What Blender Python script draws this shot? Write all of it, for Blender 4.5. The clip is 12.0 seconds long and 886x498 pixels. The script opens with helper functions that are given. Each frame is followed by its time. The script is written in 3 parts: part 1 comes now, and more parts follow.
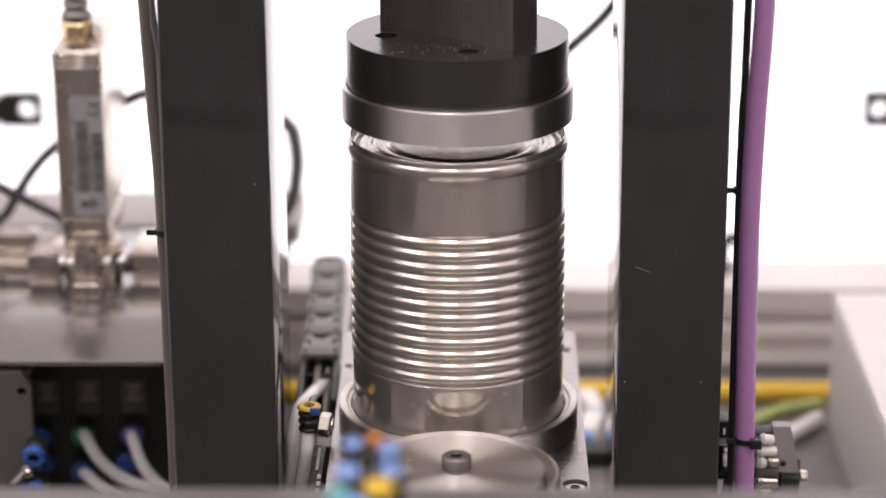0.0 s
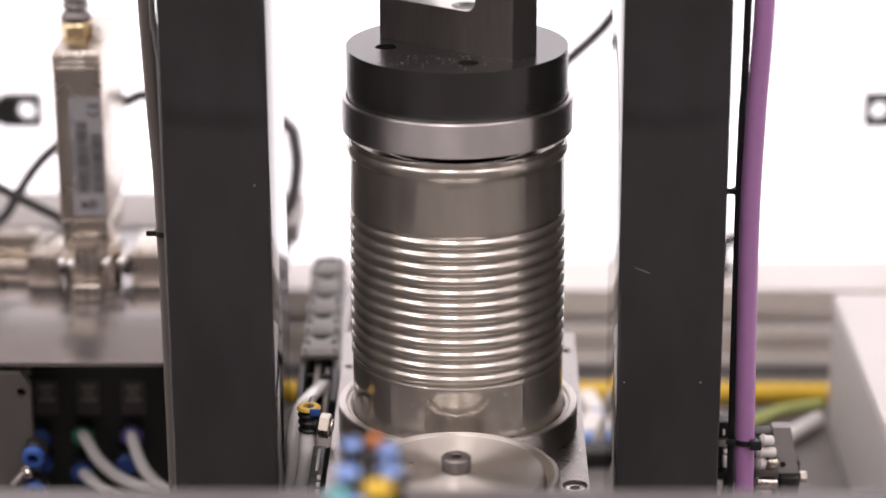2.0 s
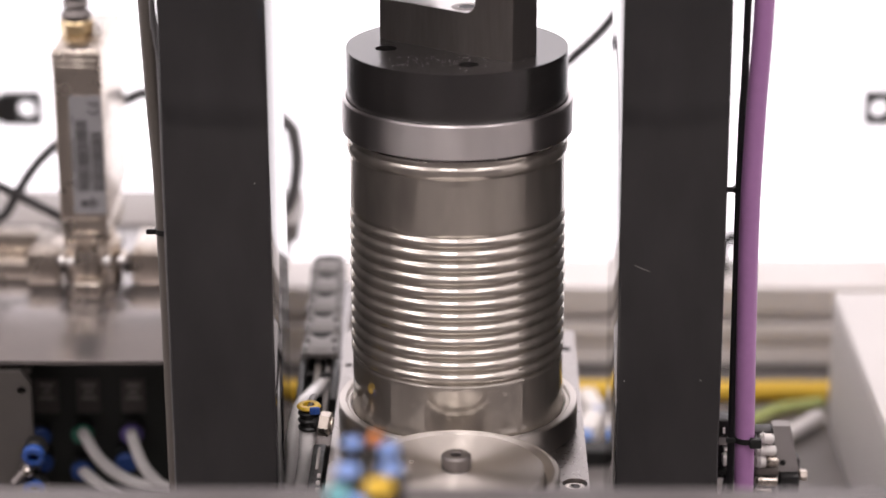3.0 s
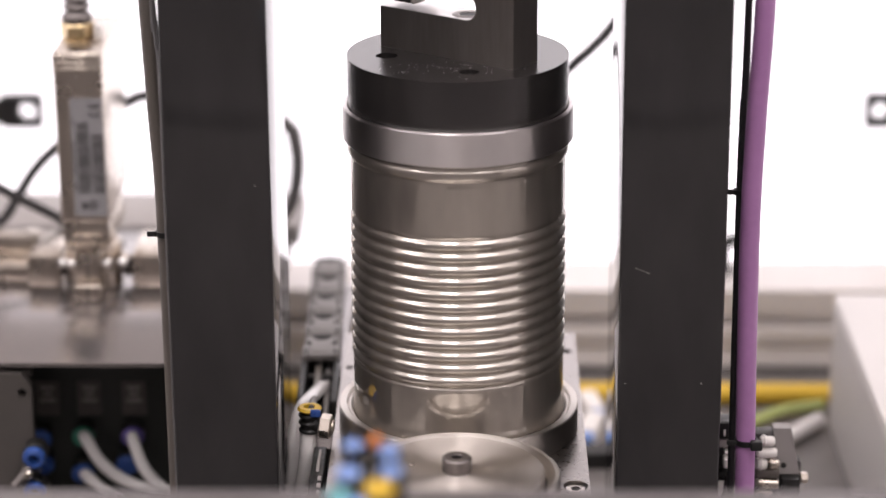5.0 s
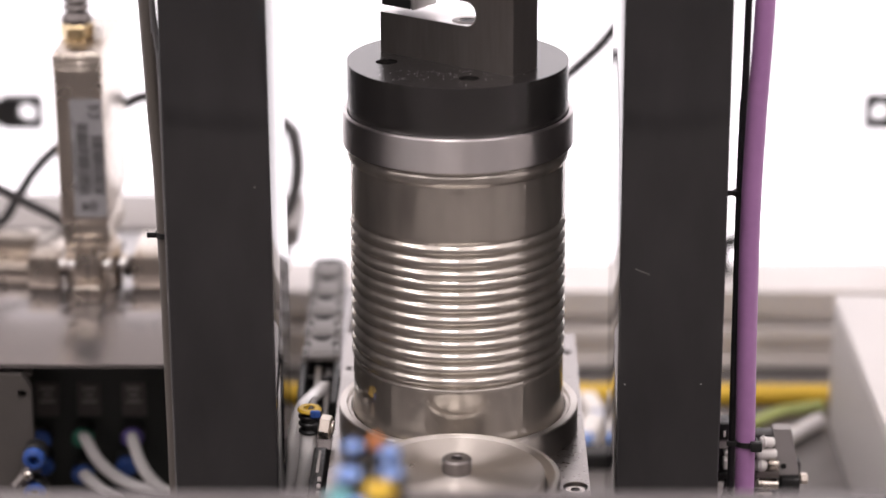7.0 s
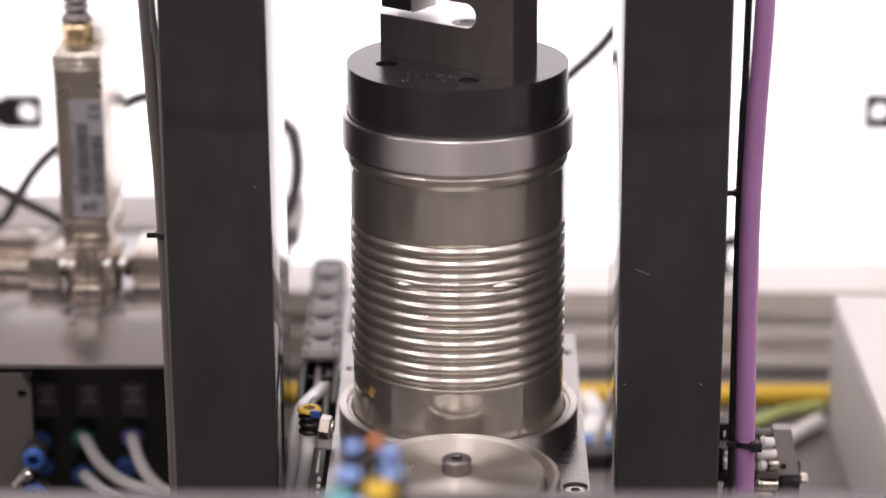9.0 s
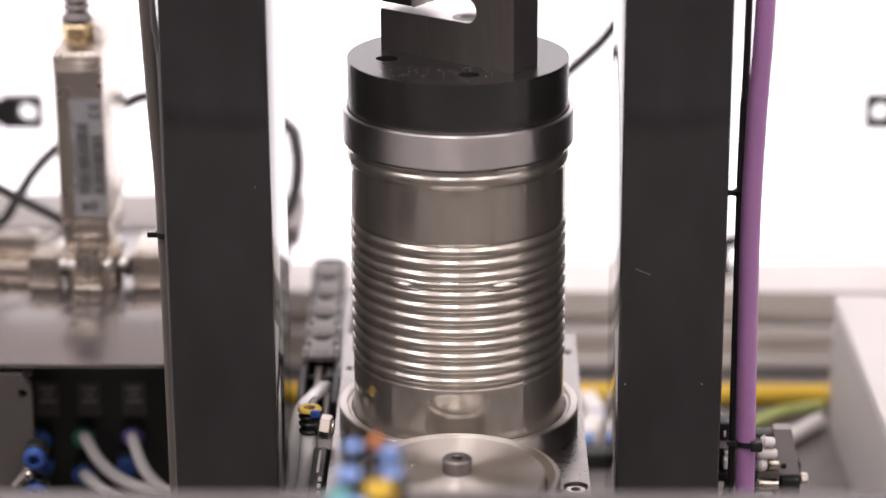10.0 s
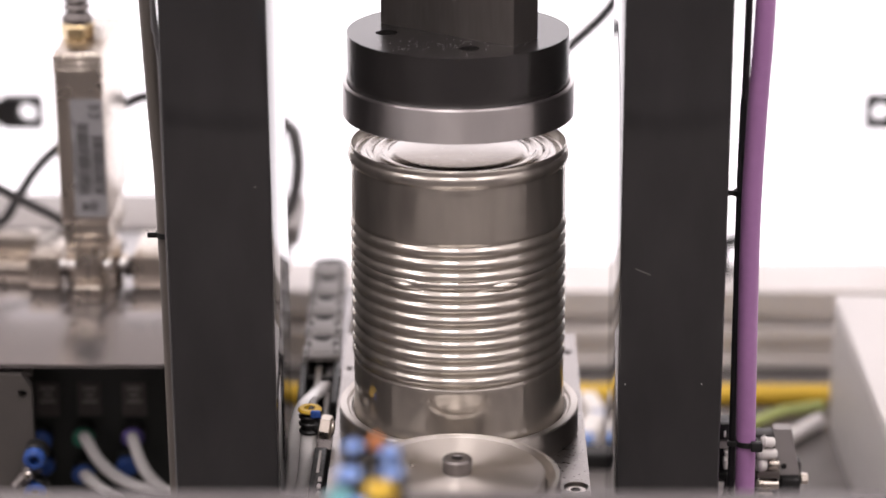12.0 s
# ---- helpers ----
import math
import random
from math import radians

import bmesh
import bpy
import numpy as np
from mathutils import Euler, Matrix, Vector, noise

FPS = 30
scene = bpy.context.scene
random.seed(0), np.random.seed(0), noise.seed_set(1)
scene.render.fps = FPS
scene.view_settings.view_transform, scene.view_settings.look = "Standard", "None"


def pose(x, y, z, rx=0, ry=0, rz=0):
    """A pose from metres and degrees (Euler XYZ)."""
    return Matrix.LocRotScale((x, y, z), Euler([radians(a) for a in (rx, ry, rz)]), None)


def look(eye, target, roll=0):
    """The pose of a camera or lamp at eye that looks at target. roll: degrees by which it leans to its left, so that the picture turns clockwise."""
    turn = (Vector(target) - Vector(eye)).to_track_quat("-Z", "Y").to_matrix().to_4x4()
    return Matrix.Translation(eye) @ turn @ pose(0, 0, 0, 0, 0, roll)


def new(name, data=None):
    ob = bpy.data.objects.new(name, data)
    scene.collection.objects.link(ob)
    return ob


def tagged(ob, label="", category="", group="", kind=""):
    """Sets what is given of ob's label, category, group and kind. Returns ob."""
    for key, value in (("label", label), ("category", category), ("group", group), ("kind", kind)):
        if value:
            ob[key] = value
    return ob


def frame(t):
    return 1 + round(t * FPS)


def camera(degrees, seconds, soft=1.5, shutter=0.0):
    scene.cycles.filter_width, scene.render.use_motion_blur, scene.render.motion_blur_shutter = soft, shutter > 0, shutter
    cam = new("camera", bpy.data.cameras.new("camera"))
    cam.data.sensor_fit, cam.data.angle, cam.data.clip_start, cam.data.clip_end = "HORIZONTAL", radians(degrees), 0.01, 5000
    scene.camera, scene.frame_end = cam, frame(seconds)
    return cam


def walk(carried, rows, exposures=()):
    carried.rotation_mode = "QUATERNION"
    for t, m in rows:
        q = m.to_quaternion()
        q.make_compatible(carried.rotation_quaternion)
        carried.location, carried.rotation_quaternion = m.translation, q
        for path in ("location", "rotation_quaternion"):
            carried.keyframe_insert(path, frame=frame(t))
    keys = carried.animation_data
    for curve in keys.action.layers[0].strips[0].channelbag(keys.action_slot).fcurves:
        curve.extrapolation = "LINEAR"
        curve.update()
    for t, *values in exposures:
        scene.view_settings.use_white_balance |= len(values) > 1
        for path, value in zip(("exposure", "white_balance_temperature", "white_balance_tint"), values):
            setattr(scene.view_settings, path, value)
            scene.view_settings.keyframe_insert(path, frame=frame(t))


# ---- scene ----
# Camera: a still stand with a faint shake. All lengths below are in millimetres, turned into metres by MM.
MM = 0.001
EYE, TILT, TURN, ROLL, FOCAL = (6.4, -815.9, 347.7), 19.08, 0.824, -0.249, 4454.8


def stand(dx, dy):
    """The camera's pose with a small shake to the side and up."""
    return (pose(EYE[0] * MM, EYE[1] * MM, EYE[2] * MM, 90 - TILT + math.degrees(dy / FOCAL), 0, TURN + math.degrees(dx / FOCAL))
            @ pose(0, 0, 0, 0, 0, ROLL))


cam = camera(19.96, 12.0)
cam.data.dof.use_dof = True
cam.data.dof.focus_distance = 0.85
cam.data.dof.aperture_fstop = 5.8
SHAKE = [(0.0, -1.4, -4.4), (0.5, 0.3, -4.3), (1.0, 0.3, -2.7), (1.5, -0.8, -2.0), (2.0, -1.9, -2.9), (2.5, -1.9, -4.9), (3.0, -1.9, -5.9), (5.0, -0.5, -1.7), (5.5, -0.3, -1.4), (6.0, -0.3, -1.4), (6.5, -0.3, 0.2), (7.0, -0.8, -0.0), (9.0, -1.0, 0.3), (9.5, -0.7, 0.3), (10.0, -0.2, -0.3), (10.5, -0.2, -0.3), (11.0, -0.2, -0.5), (11.5, -0.2, -0.2), (12.0, 0.0, 0.0)]
walk(cam, [(t, stand(dx, dy)) for t, dx, dy in SHAKE], exposures=((0.0, 0.0, 6600, 19), (12.0, 0.0, 6600, 19)))

# World and lights
world = bpy.data.worlds.new("room_light")
scene.world = world
world.use_nodes = True
world.node_tree.nodes["Background"].inputs[0].default_value = (0.9, 0.95, 1.0, 1)
world.node_tree.nodes["Background"].inputs[1].default_value = 0.18


def area(name, at, target, w, h, power, color=(1, 1, 1)):
    data = bpy.data.lights.new(name, "AREA")
    data.shape, data.size, data.size_y, data.energy, data.color = "RECTANGLE", w, h, power, color
    ob = new(name, data)
    ob.matrix_world = look(at, target)
    return ob


area("ceiling_light", (-0.22, -0.8, 1.6), (-0.22, -0.8, 0), 0.42, 1.1, 10.5, (1, 0.97, 0.93))
# Two unseen strips added to break up the highlights on the can's ribs.
area("ceiling_strip_fill", (0.8, -0.6, 1.6), (0.8, -0.6, 0), 0.5, 2.6, 10, (1, 0.97, 0.94))
area("ceiling_strip_fill", (-1.35, -0.6, 1.6), (-1.35, -0.6, 0), 0.22, 2.6, 15, (1, 0.97, 0.94))
# Broad unseen panel added as soft fill from above.
area("ceiling_fill_light", (0.0, -0.6, 1.66), (0.0, -0.6, 0), 5.0, 4.0, 50, (1, 0.96, 0.93))


# Materials
def mat(name, color, rough=0.5, metal=0.0, vary=0.12, scale=300.0, bump=0.05, rvary=0.1, stretch=(1, 1, 1), fine=6.0, coat=0.0, coat_rough=0.08, trans=0.0, ior=1.45):
    m = bpy.data.materials.new(name)
    m.use_nodes = True
    nt = m.node_tree
    n, l = nt.nodes, nt.links
    b = n["Principled BSDF"]
    b.inputs["Metallic"].default_value = metal
    b.inputs["Coat Weight"].default_value = coat
    b.inputs["Coat Roughness"].default_value = coat_rough
    b.inputs["Transmission Weight"].default_value = trans
    b.inputs["IOR"].default_value = ior
    tc, mp = n.new("ShaderNodeTexCoord"), n.new("ShaderNodeMapping")
    mp.inputs["Scale"].default_value = stretch
    l.new(tc.outputs["Object"], mp.inputs["Vector"])
    big, small = n.new("ShaderNodeTexNoise"), n.new("ShaderNodeTexNoise")
    big.inputs["Scale"].default_value, big.inputs["Detail"].default_value = scale / fine, 3
    small.inputs["Scale"].default_value, small.inputs["Detail"].default_value = scale, 4
    for t in (big, small):
        l.new(mp.outputs[0], t.inputs["Vector"])
    mix = n.new("ShaderNodeMath")
    mix.operation = "ADD"
    l.new(big.outputs["Fac"], mix.inputs[0])
    l.new(small.outputs["Fac"], mix.inputs[1])
    cr = n.new("ShaderNodeMapRange")
    cr.inputs["From Min"].default_value, cr.inputs["From Max"].default_value = 0.6, 1.4
    cr.inputs["To Min"].default_value, cr.inputs["To Max"].default_value = 1 - vary, 1 + vary
    l.new(mix.outputs[0], cr.inputs["Value"])
    hue = n.new("ShaderNodeMix")
    hue.data_type, hue.blend_type = "RGBA", "MULTIPLY"
    hue.inputs["Factor"].default_value = 1.0
    hue.inputs["A"].default_value = (*color, 1)
    l.new(cr.outputs[0], hue.inputs["B"])
    l.new(hue.outputs["Result"], b.inputs["Base Color"])
    rr = n.new("ShaderNodeMapRange")
    rr.inputs["From Min"].default_value, rr.inputs["From Max"].default_value = 0.3, 0.7
    rr.inputs["To Min"].default_value, rr.inputs["To Max"].default_value = max(0.02, rough - rvary), min(1, rough + rvary)
    l.new(small.outputs["Fac"], rr.inputs["Value"])
    l.new(rr.outputs[0], b.inputs["Roughness"])
    if bump:
        bp = n.new("ShaderNodeBump")
        bp.inputs["Strength"].default_value, bp.inputs["Distance"].default_value = bump, 0.0004
        l.new(small.outputs["Fac"], bp.inputs["Height"])
        l.new(bp.outputs[0], b.inputs["Normal"])
    return m


TIN = mat("tinplate", (0.57, 0.54, 0.487), 0.09, 1, 0.14, 200, 0.0, 0.03, (1, 1, 0.05), 4.0)
TINLID = mat("tinplate_lid", (0.6, 0.565, 0.535), 0.24, 1, 0.05, 200, 0.0, 0.04)
STEEL = mat("turned_steel", (0.66, 0.625, 0.62), 0.4, 1, 0.03, 500, 0.0, 0.02, (1, 1, 0.3))
SATIN = mat("tinplate", (0.58, 0.535, 0.49), 0.13, 1, 0.05, 120, 0.0, 0.03)
_n, _l = TIN.node_tree.nodes, TIN.node_tree.links
_haze, _blend = _n.new("ShaderNodeBsdfPrincipled"), _n.new("ShaderNodeMixShader")
_haze.inputs["Base Color"].default_value = (0.6, 0.55, 0.5, 1)
_haze.inputs["Metallic"].default_value, _haze.inputs["Roughness"].default_value = 1, 0.6
_tc, _mp, _patch, _range = _n.new("ShaderNodeTexCoord"), _n.new("ShaderNodeMapping"), _n.new("ShaderNodeTexNoise"), _n.new("ShaderNodeMapRange")
_mp.inputs["Scale"].default_value = (1, 1, 0.3)
_patch.inputs["Scale"].default_value, _patch.inputs["Detail"].default_value = 90, 2
_range.inputs["From Min"].default_value, _range.inputs["From Max"].default_value = 0.3, 0.7
_range.inputs["To Min"].default_value, _range.inputs["To Max"].default_value = 0.3, 0.45
_l.new(_tc.outputs["Object"], _mp.inputs["Vector"])
_l.new(_mp.outputs[0], _patch.inputs["Vector"])
_l.new(_patch.outputs["Fac"], _range.inputs["Value"])
_l.new(_range.outputs[0], _blend.inputs[0])
_l.new(_n["Principled BSDF"].outputs[0], _blend.inputs[1])
_l.new(_haze.outputs[0], _blend.inputs[2])
_l.new(_blend.outputs[0], _n["Material Output"].inputs["Surface"])
CLAMP = mat("ground_tool_steel", (0.3, 0.275, 0.26), 0.38, 0.9, 0.14, 700, 0.05, 0.07, (1, 1, 0.12))
BLACK_POM = mat("black_anodised_disc", (0.024, 0.022, 0.0215), 0.25, 0.1, 0.04, 700, 0.0, 0.02, ior=1.9)
PILLAR = mat("black_anodised_aluminium", (0.043, 0.0415, 0.0425), 0.07, 0.1, 0.22, 60, 0.0, 0.025, (1, 1, 0.35))
PLATE = mat("milled_aluminium", (0.38, 0.357, 0.345), 0.3, 1, 0.05, 600, 0.02, 0.05)
BRIGHT = mat("bright_milled_steel", (0.75, 0.73, 0.72), 0.35, 1, 0.05, 600, 0.02, 0.05)
NICKEL = mat("nickel_plate", (0.62, 0.56, 0.495), 0.28, 1, 0.02, 150, 0.0, 0.015)
SHELF = mat("dark_anodised_plate", (0.29, 0.27, 0.265), 0.2, 0.85, 0.02, 15, 0.0, 0.01)
BEAM = mat("dark_grey_beam", (0.11, 0.1, 0.1), 0.45, 0.1, 0.1, 150, 0.03, 0.06)
BLACK = mat("black_plastic", (0.014, 0.014, 0.014), 0.45, 0, 0.2, 500, 0.05)
VALVE = mat("black_valve_plastic", (0.021, 0.024, 0.021), 0.42, 0, 0.2, 300, 0.03)
DARKGREY = mat("dark_grey_plastic", (0.06, 0.057, 0.056), 0.5, 0, 0.15, 500, 0.05)
RECESS_SHADE = mat("recess_shade_black", (0.012, 0.012, 0.012), 0.9, 0, 0.1, 300, 0.0)
CHAIN = mat("grey_chain_plastic", (0.2, 0.19, 0.186), 0.5, 0, 0.1, 500, 0.05)
GREYMETAL = mat("grey_painted_metal", (0.33, 0.31, 0.3), 0.5, 0, 0.06, 200, 0.03)
BRACKET = mat("dull_grey_sheet", (0.11, 0.1, 0.093), 0.5, 0.2, 0.1, 200, 0.03)
BOXGREY = mat("light_grey_painted_metal", (0.66, 0.64, 0.625), 0.5, 0, 0.04, 150, 0.03)
VENT_SHADE = mat("vent_slot_shade", (0.52, 0.5, 0.49), 0.6, 0, 0.06, 200, 0.0)
WHITEPAINT = mat("white_plastic", (0.82, 0.79, 0.76), 0.5, 0, 0.05, 200, 0.03)
ALU = mat("aluminium_profile", (0.7, 0.67, 0.65), 0.5, 0.3, 0.05, 150, 0.02)
PURPLE = mat("purple_cable_jacket", (0.42, 0.205, 0.43), 0.38, 0, 0.06, 400, 0.03)
CABLE = mat("black_cable_jacket", (0.025, 0.024, 0.026), 0.45, 0, 0.15, 400, 0.04)
GREYCABLE = mat("grey_cable_jacket", (0.11, 0.106, 0.107), 0.4, 0, 0.12, 400, 0.03)
BEIGE = mat("grey_beige_cable_jacket", (0.13, 0.115, 0.102), 0.42, 0, 0.08, 400, 0.03)
TUBE = mat("translucent_air_tube", (0.86, 0.84, 0.83), 0.14, 0, 0.05, 300, 0.0, 0.03, coat=0.3)
KNOB = mat("blackened_steel", (0.17, 0.155, 0.15), 0.4, 0.9, 0.1, 500, 0.04)
DARKWALL = mat("dark_room_wall", (0.13, 0.122, 0.118), 0.7, 0, 0.1, 20, 0.02)
DEEPBLUE = mat("deep_blue_release_ring", (0.03, 0.09, 0.34), 0.35, 0, 0.1, 400, 0.03)
BLUE = mat("blue_release_ring", (0.26, 0.41, 0.8), 0.25, 0, 0.1, 400, 0.03)
GREEN = mat("green_release_ring", (0.03, 0.24, 0.16), 0.35, 0, 0.1, 400, 0.03)
TEAL = mat("teal_release_ring", (0.14, 0.42, 0.46), 0.3, 0, 0.1, 400, 0.03)
VIOLET = mat("violet_release_ring", (0.16, 0.12, 0.42), 0.35, 0, 0.1, 400, 0.03)
ORANGE = mat("orange_release_ring", (0.65, 0.22, 0.06), 0.35, 0, 0.1, 400, 0.03)
YELLOW = mat("yellow_plastic", (0.7, 0.45, 0.04), 0.45, 0, 0.1, 200, 0.04)
BRASS = mat("brass", (0.68, 0.54, 0.33), 0.3, 1, 0.06, 400, 0.02)
LABEL = mat("silver_label", (0.36, 0.355, 0.365), 0.4, 0, 0.05, 400, 0.0)
INK = mat("dark_print", (0.11, 0.107, 0.11), 0.6, 0, 0.1, 400, 0.0)
GREENYELLOW = mat("green_yellow_wire", (0.4, 0.46, 0.16), 0.45, 0, 0.1, 300, 0.03)
FLOOR = mat("machine_bed_paint", (0.185, 0.171, 0.165), 0.5, 0.1, 0.08, 60, 0.03)
ROOM = mat("room_plaster", (0.8, 0.78, 0.77), 0.8, 0, 0.05, 20, 0.02)
# The backdrop glows by emission to stand for the bright room beyond.
GLOW = bpy.data.materials.new("glowing_backdrop")
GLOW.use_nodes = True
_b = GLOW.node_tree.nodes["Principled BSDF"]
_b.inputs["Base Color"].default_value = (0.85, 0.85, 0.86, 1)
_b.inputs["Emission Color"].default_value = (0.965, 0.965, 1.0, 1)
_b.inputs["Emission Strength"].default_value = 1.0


# Mesh helpers, in millimetres
def thing(name, at, label, category, group="", kind="", turn=0.0):
    ob = new(name)
    ob.empty_display_size = 0.01
    ob.matrix_basis = pose(at[0] * MM, at[1] * MM, at[2] * MM, 0, 0, turn)
    return tagged(ob, label, category, group, kind)


def finish(bm, smooth=40):
    bmesh.ops.recalc_face_normals(bm, faces=bm.faces)
    for f in bm.faces:
        f.smooth = True
    lim = radians(smooth)
    for e in bm.edges:
        if len(e.link_faces) == 2 and e.calc_face_angle(0) > lim:
            e.smooth = False
    return bm


def part(name, bm, material, parent=None, label="", at=(0, 0, 0), smooth=40):
    finish(bm, smooth)
    me = bpy.data.meshes.new(name)
    bmesh.ops.scale(bm, vec=(MM, MM, MM), verts=bm.verts)
    bm.to_mesh(me)
    bm.free()
    me.materials.append(material)
    ob = new(name, me)
    ob.location = Vector(at) * MM
    if parent:
        ob.parent = parent
    if label:
        ob["label"] = label
    return ob


def box(x0, x1, y0, y1, z0, z1, bevel=0.6, seg=2, bm=None):
    b2 = bmesh.new()
    bmesh.ops.create_cube(b2, size=1)
    for v in b2.verts:
        v.co = Vector((x0 if v.co.x < 0 else x1, y0 if v.co.y < 0 else y1, z0 if v.co.z < 0 else z1))
    if bevel:
        bmesh.ops.bevel(b2, geom=b2.edges[:], offset=bevel, segments=seg, affect="EDGES", profile=0.5)
    return join(bm, b2)


def join(bm, b2):
    if bm is None:
        return b2
    me = bpy.data.meshes.new("tmp")
    b2.to_mesh(me)
    b2.free()
    bm.from_mesh(me)
    bpy.data.meshes.remove(me)
    return bm


def lathe(profile, seg=64, bm=None, m=None, closed=False):
    """Turn (radius, height) points round the z axis."""
    b2 = bmesh.new()
    rings = []
    for r, z in profile:
        if r < 1e-6:
            rings.append([b2.verts.new((0, 0, z))])
        else:
            rings.append([b2.verts.new((r * math.cos(2 * math.pi * k / seg), r * math.sin(2 * math.pi * k / seg), z)) for k in range(seg)])
    pairs = list(zip(rings, rings[1:]))
    if closed:
        pairs.append((rings[-1], rings[0]))
    for a, b in pairs:
        for k in range(seg):
            q = (k + 1) % seg
            if len(a) == 1 and len(b) == 1:
                continue
            if len(a) == 1:
                b2.faces.new((a[0], b[k], b[q]))
            elif len(b) == 1:
                b2.faces.new((a[k], a[q], b[0]))
            else:
                b2.faces.new((a[k], a[q], b[q], b[k]))
    if m is not None:
        b2.transform(m)
    return join(bm, b2)


def rod(a, b, r, seg=24, bevel=0.3, bm=None, inner=0.0):
    """A round bar, or a sleeve, from a to b with small chamfers."""
    a, b = Vector(a), Vector(b)
    h = (b - a).length
    c = min(bevel, r * 0.4, h * 0.4)
    prof = [(0, 0), (r - c, 0), (r, c), (r, h - c), (r - c, h), (0, h)]
    if inner:
        prof = [(inner, 0), (r - c, 0), (r, c), (r, h - c), (r - c, h), (inner, h)]
    m = Matrix.Translation(a) @ (b - a).to_track_quat("Z", "Y").to_matrix().to_4x4()
    return lathe(prof, seg, bm, m, closed=bool(inner))


def curve_points(pts, n=10):
    P = [Vector(p) for p in pts]
    P = [2 * P[0] - P[1]] + P + [2 * P[-1] - P[-2]]
    out = []
    for i in range(1, len(P) - 2):
        p0, p1, p2, p3 = P[i - 1:i + 3]
        for k in range(n):
            t = k / n
            out.append(0.5 * ((2 * p1) + (p2 - p0) * t + (2 * p0 - 5 * p1 + 4 * p2 - p3) * t * t + (3 * p1 - p0 - 3 * p2 + p3) * t ** 3))
    out.append(P[-2])
    return out


def sweep(pts, r, seg=14, n=10, bm=None):
    """A round cable or tube through the points."""
    C = curve_points(pts, n)
    b2 = bmesh.new()
    rings, up = [], Vector((0.31, 0.2, 0.93))
    for i, c in enumerate(C):
        d = (C[min(i + 1, len(C) - 1)] - C[max(i - 1, 0)]).normalized()
        x = d.cross(up).normalized()
        y = d.cross(x)
        rings.append([b2.verts.new(c + (x * math.cos(2 * math.pi * k / seg) + y * math.sin(2 * math.pi * k / seg)) * r) for k in range(seg)])
    for a, b in zip(rings, rings[1:]):
        for k in range(seg):
            q = (k + 1) % seg
            b2.faces.new((a[k], a[q], b[q], b[k]))
    b2.faces.new(rings[0])
    b2.faces.new(rings[-1])
    return join(bm, b2)


def prism(outline, y0, y1, bm=None):
    """An outline of (x, z) points pushed from y0 to y1."""
    b2 = bmesh.new()
    a = [b2.verts.new((x, y0, z)) for x, z in outline]
    b = [b2.verts.new((x, y1, z)) for x, z in outline]
    b2.faces.new(a)
    b2.faces.new(b)
    for k in range(len(a)):
        q = (k + 1) % len(a)
        b2.faces.new((a[k], a[q], b[q], b[k]))
    return join(bm, b2)


def plate(outline, holes, z0, z1, bm=None):
    """A flat plate of an (x, y) outline with round holes (x, y, r) right through it."""
    b2 = bmesh.new()
    loops = [list(outline)] + [[(x + r * math.cos(-2 * math.pi * k / 24), y + r * math.sin(-2 * math.pi * k / 24)) for k in range(24)] for x, y, r in holes]
    lower, upper = [], []
    for z, store in ((z0, lower), (z1, upper)):
        edges = []
        for lp in loops:
            vs = [b2.verts.new((x, y, z)) for x, y in lp]
            edges += [b2.edges.new((vs[k], vs[(k + 1) % len(vs)])) for k in range(len(vs))]
            store.append(vs)
        bmesh.ops.triangle_fill(b2, use_beauty=True, edges=edges)
    for a, b in zip(lower, upper):
        for k in range(len(a)):
            q = (k + 1) % len(a)
            b2.faces.new((a[k], a[q], b[q], b[k]))
    return join(bm, b2)


def circle(r, n=96):
    return [(r * math.cos(2 * math.pi * k / n), r * math.sin(2 * math.pi * k / n)) for k in range(n)]


# The room round the machine
def structure(name, bm, material, label, category="structure"):
    return tagged(part(name, bm, material), label, category, "", "structure")


structure("backdrop", box(-3000, 3000, 1500, 1520, -900, 800, 0), GLOW, "glowing white wall standing in for the bright room behind the machine", "backdrop")
structure("wall_north", box(-3000, 3000, 1500, 1520, 800.5, 1700, 0), ROOM, "plain grey wall above the bright band", "wall")
structure("floor", box(-3000, 3000, -3000, 1500, -920, -900, 0), ROOM, "grey workshop floor", "floor")
structure("ceiling", box(-3000, 3000, -3000, 1500, 1700, 1720, 0), ROOM, "plain light ceiling above the machine", "ceiling")
structure("wall_south", box(-3000, 3000, -3020, -3000, -900, 1700, 0), DARKWALL, "plain dark wall behind the machine front", "wall")
structure("wall_west", box(-3020, -3000, -3000, 1500, -900, 1700, 0), ROOM, "plain grey side wall", "wall")
structure("wall_east", box(3000, 3020, -3000, 1500, -900, 1700, 0), ROOM, "plain grey side wall", "wall")
# Unseen dark panel, added to darken the reflection on the can's left.
structure("unseen_panel_west", box(-412, -400, -505, -70, -79.9, 250, 1), DARKWALL, "plain unseen dark panel added to darken the can's left reflection", "panel")
structure("machine_bed", box(-700, 700, -780, 378, -900, -80, 2), FLOOR, "grey painted machine bed under the test stand", "machine bed")


# Pillars and rails of the test stand
def pillar(x0, x1, label):
    t = thing("pillar", ((x0 + x1) / 2, -3.5, -80), label, "pillar", "pillars of the press")
    w = (x1 - x0) / 2
    part("column", box(-w, w, -33.5, 33.5, 0, 560, 0.9, 3), PILLAR, t)
    return t


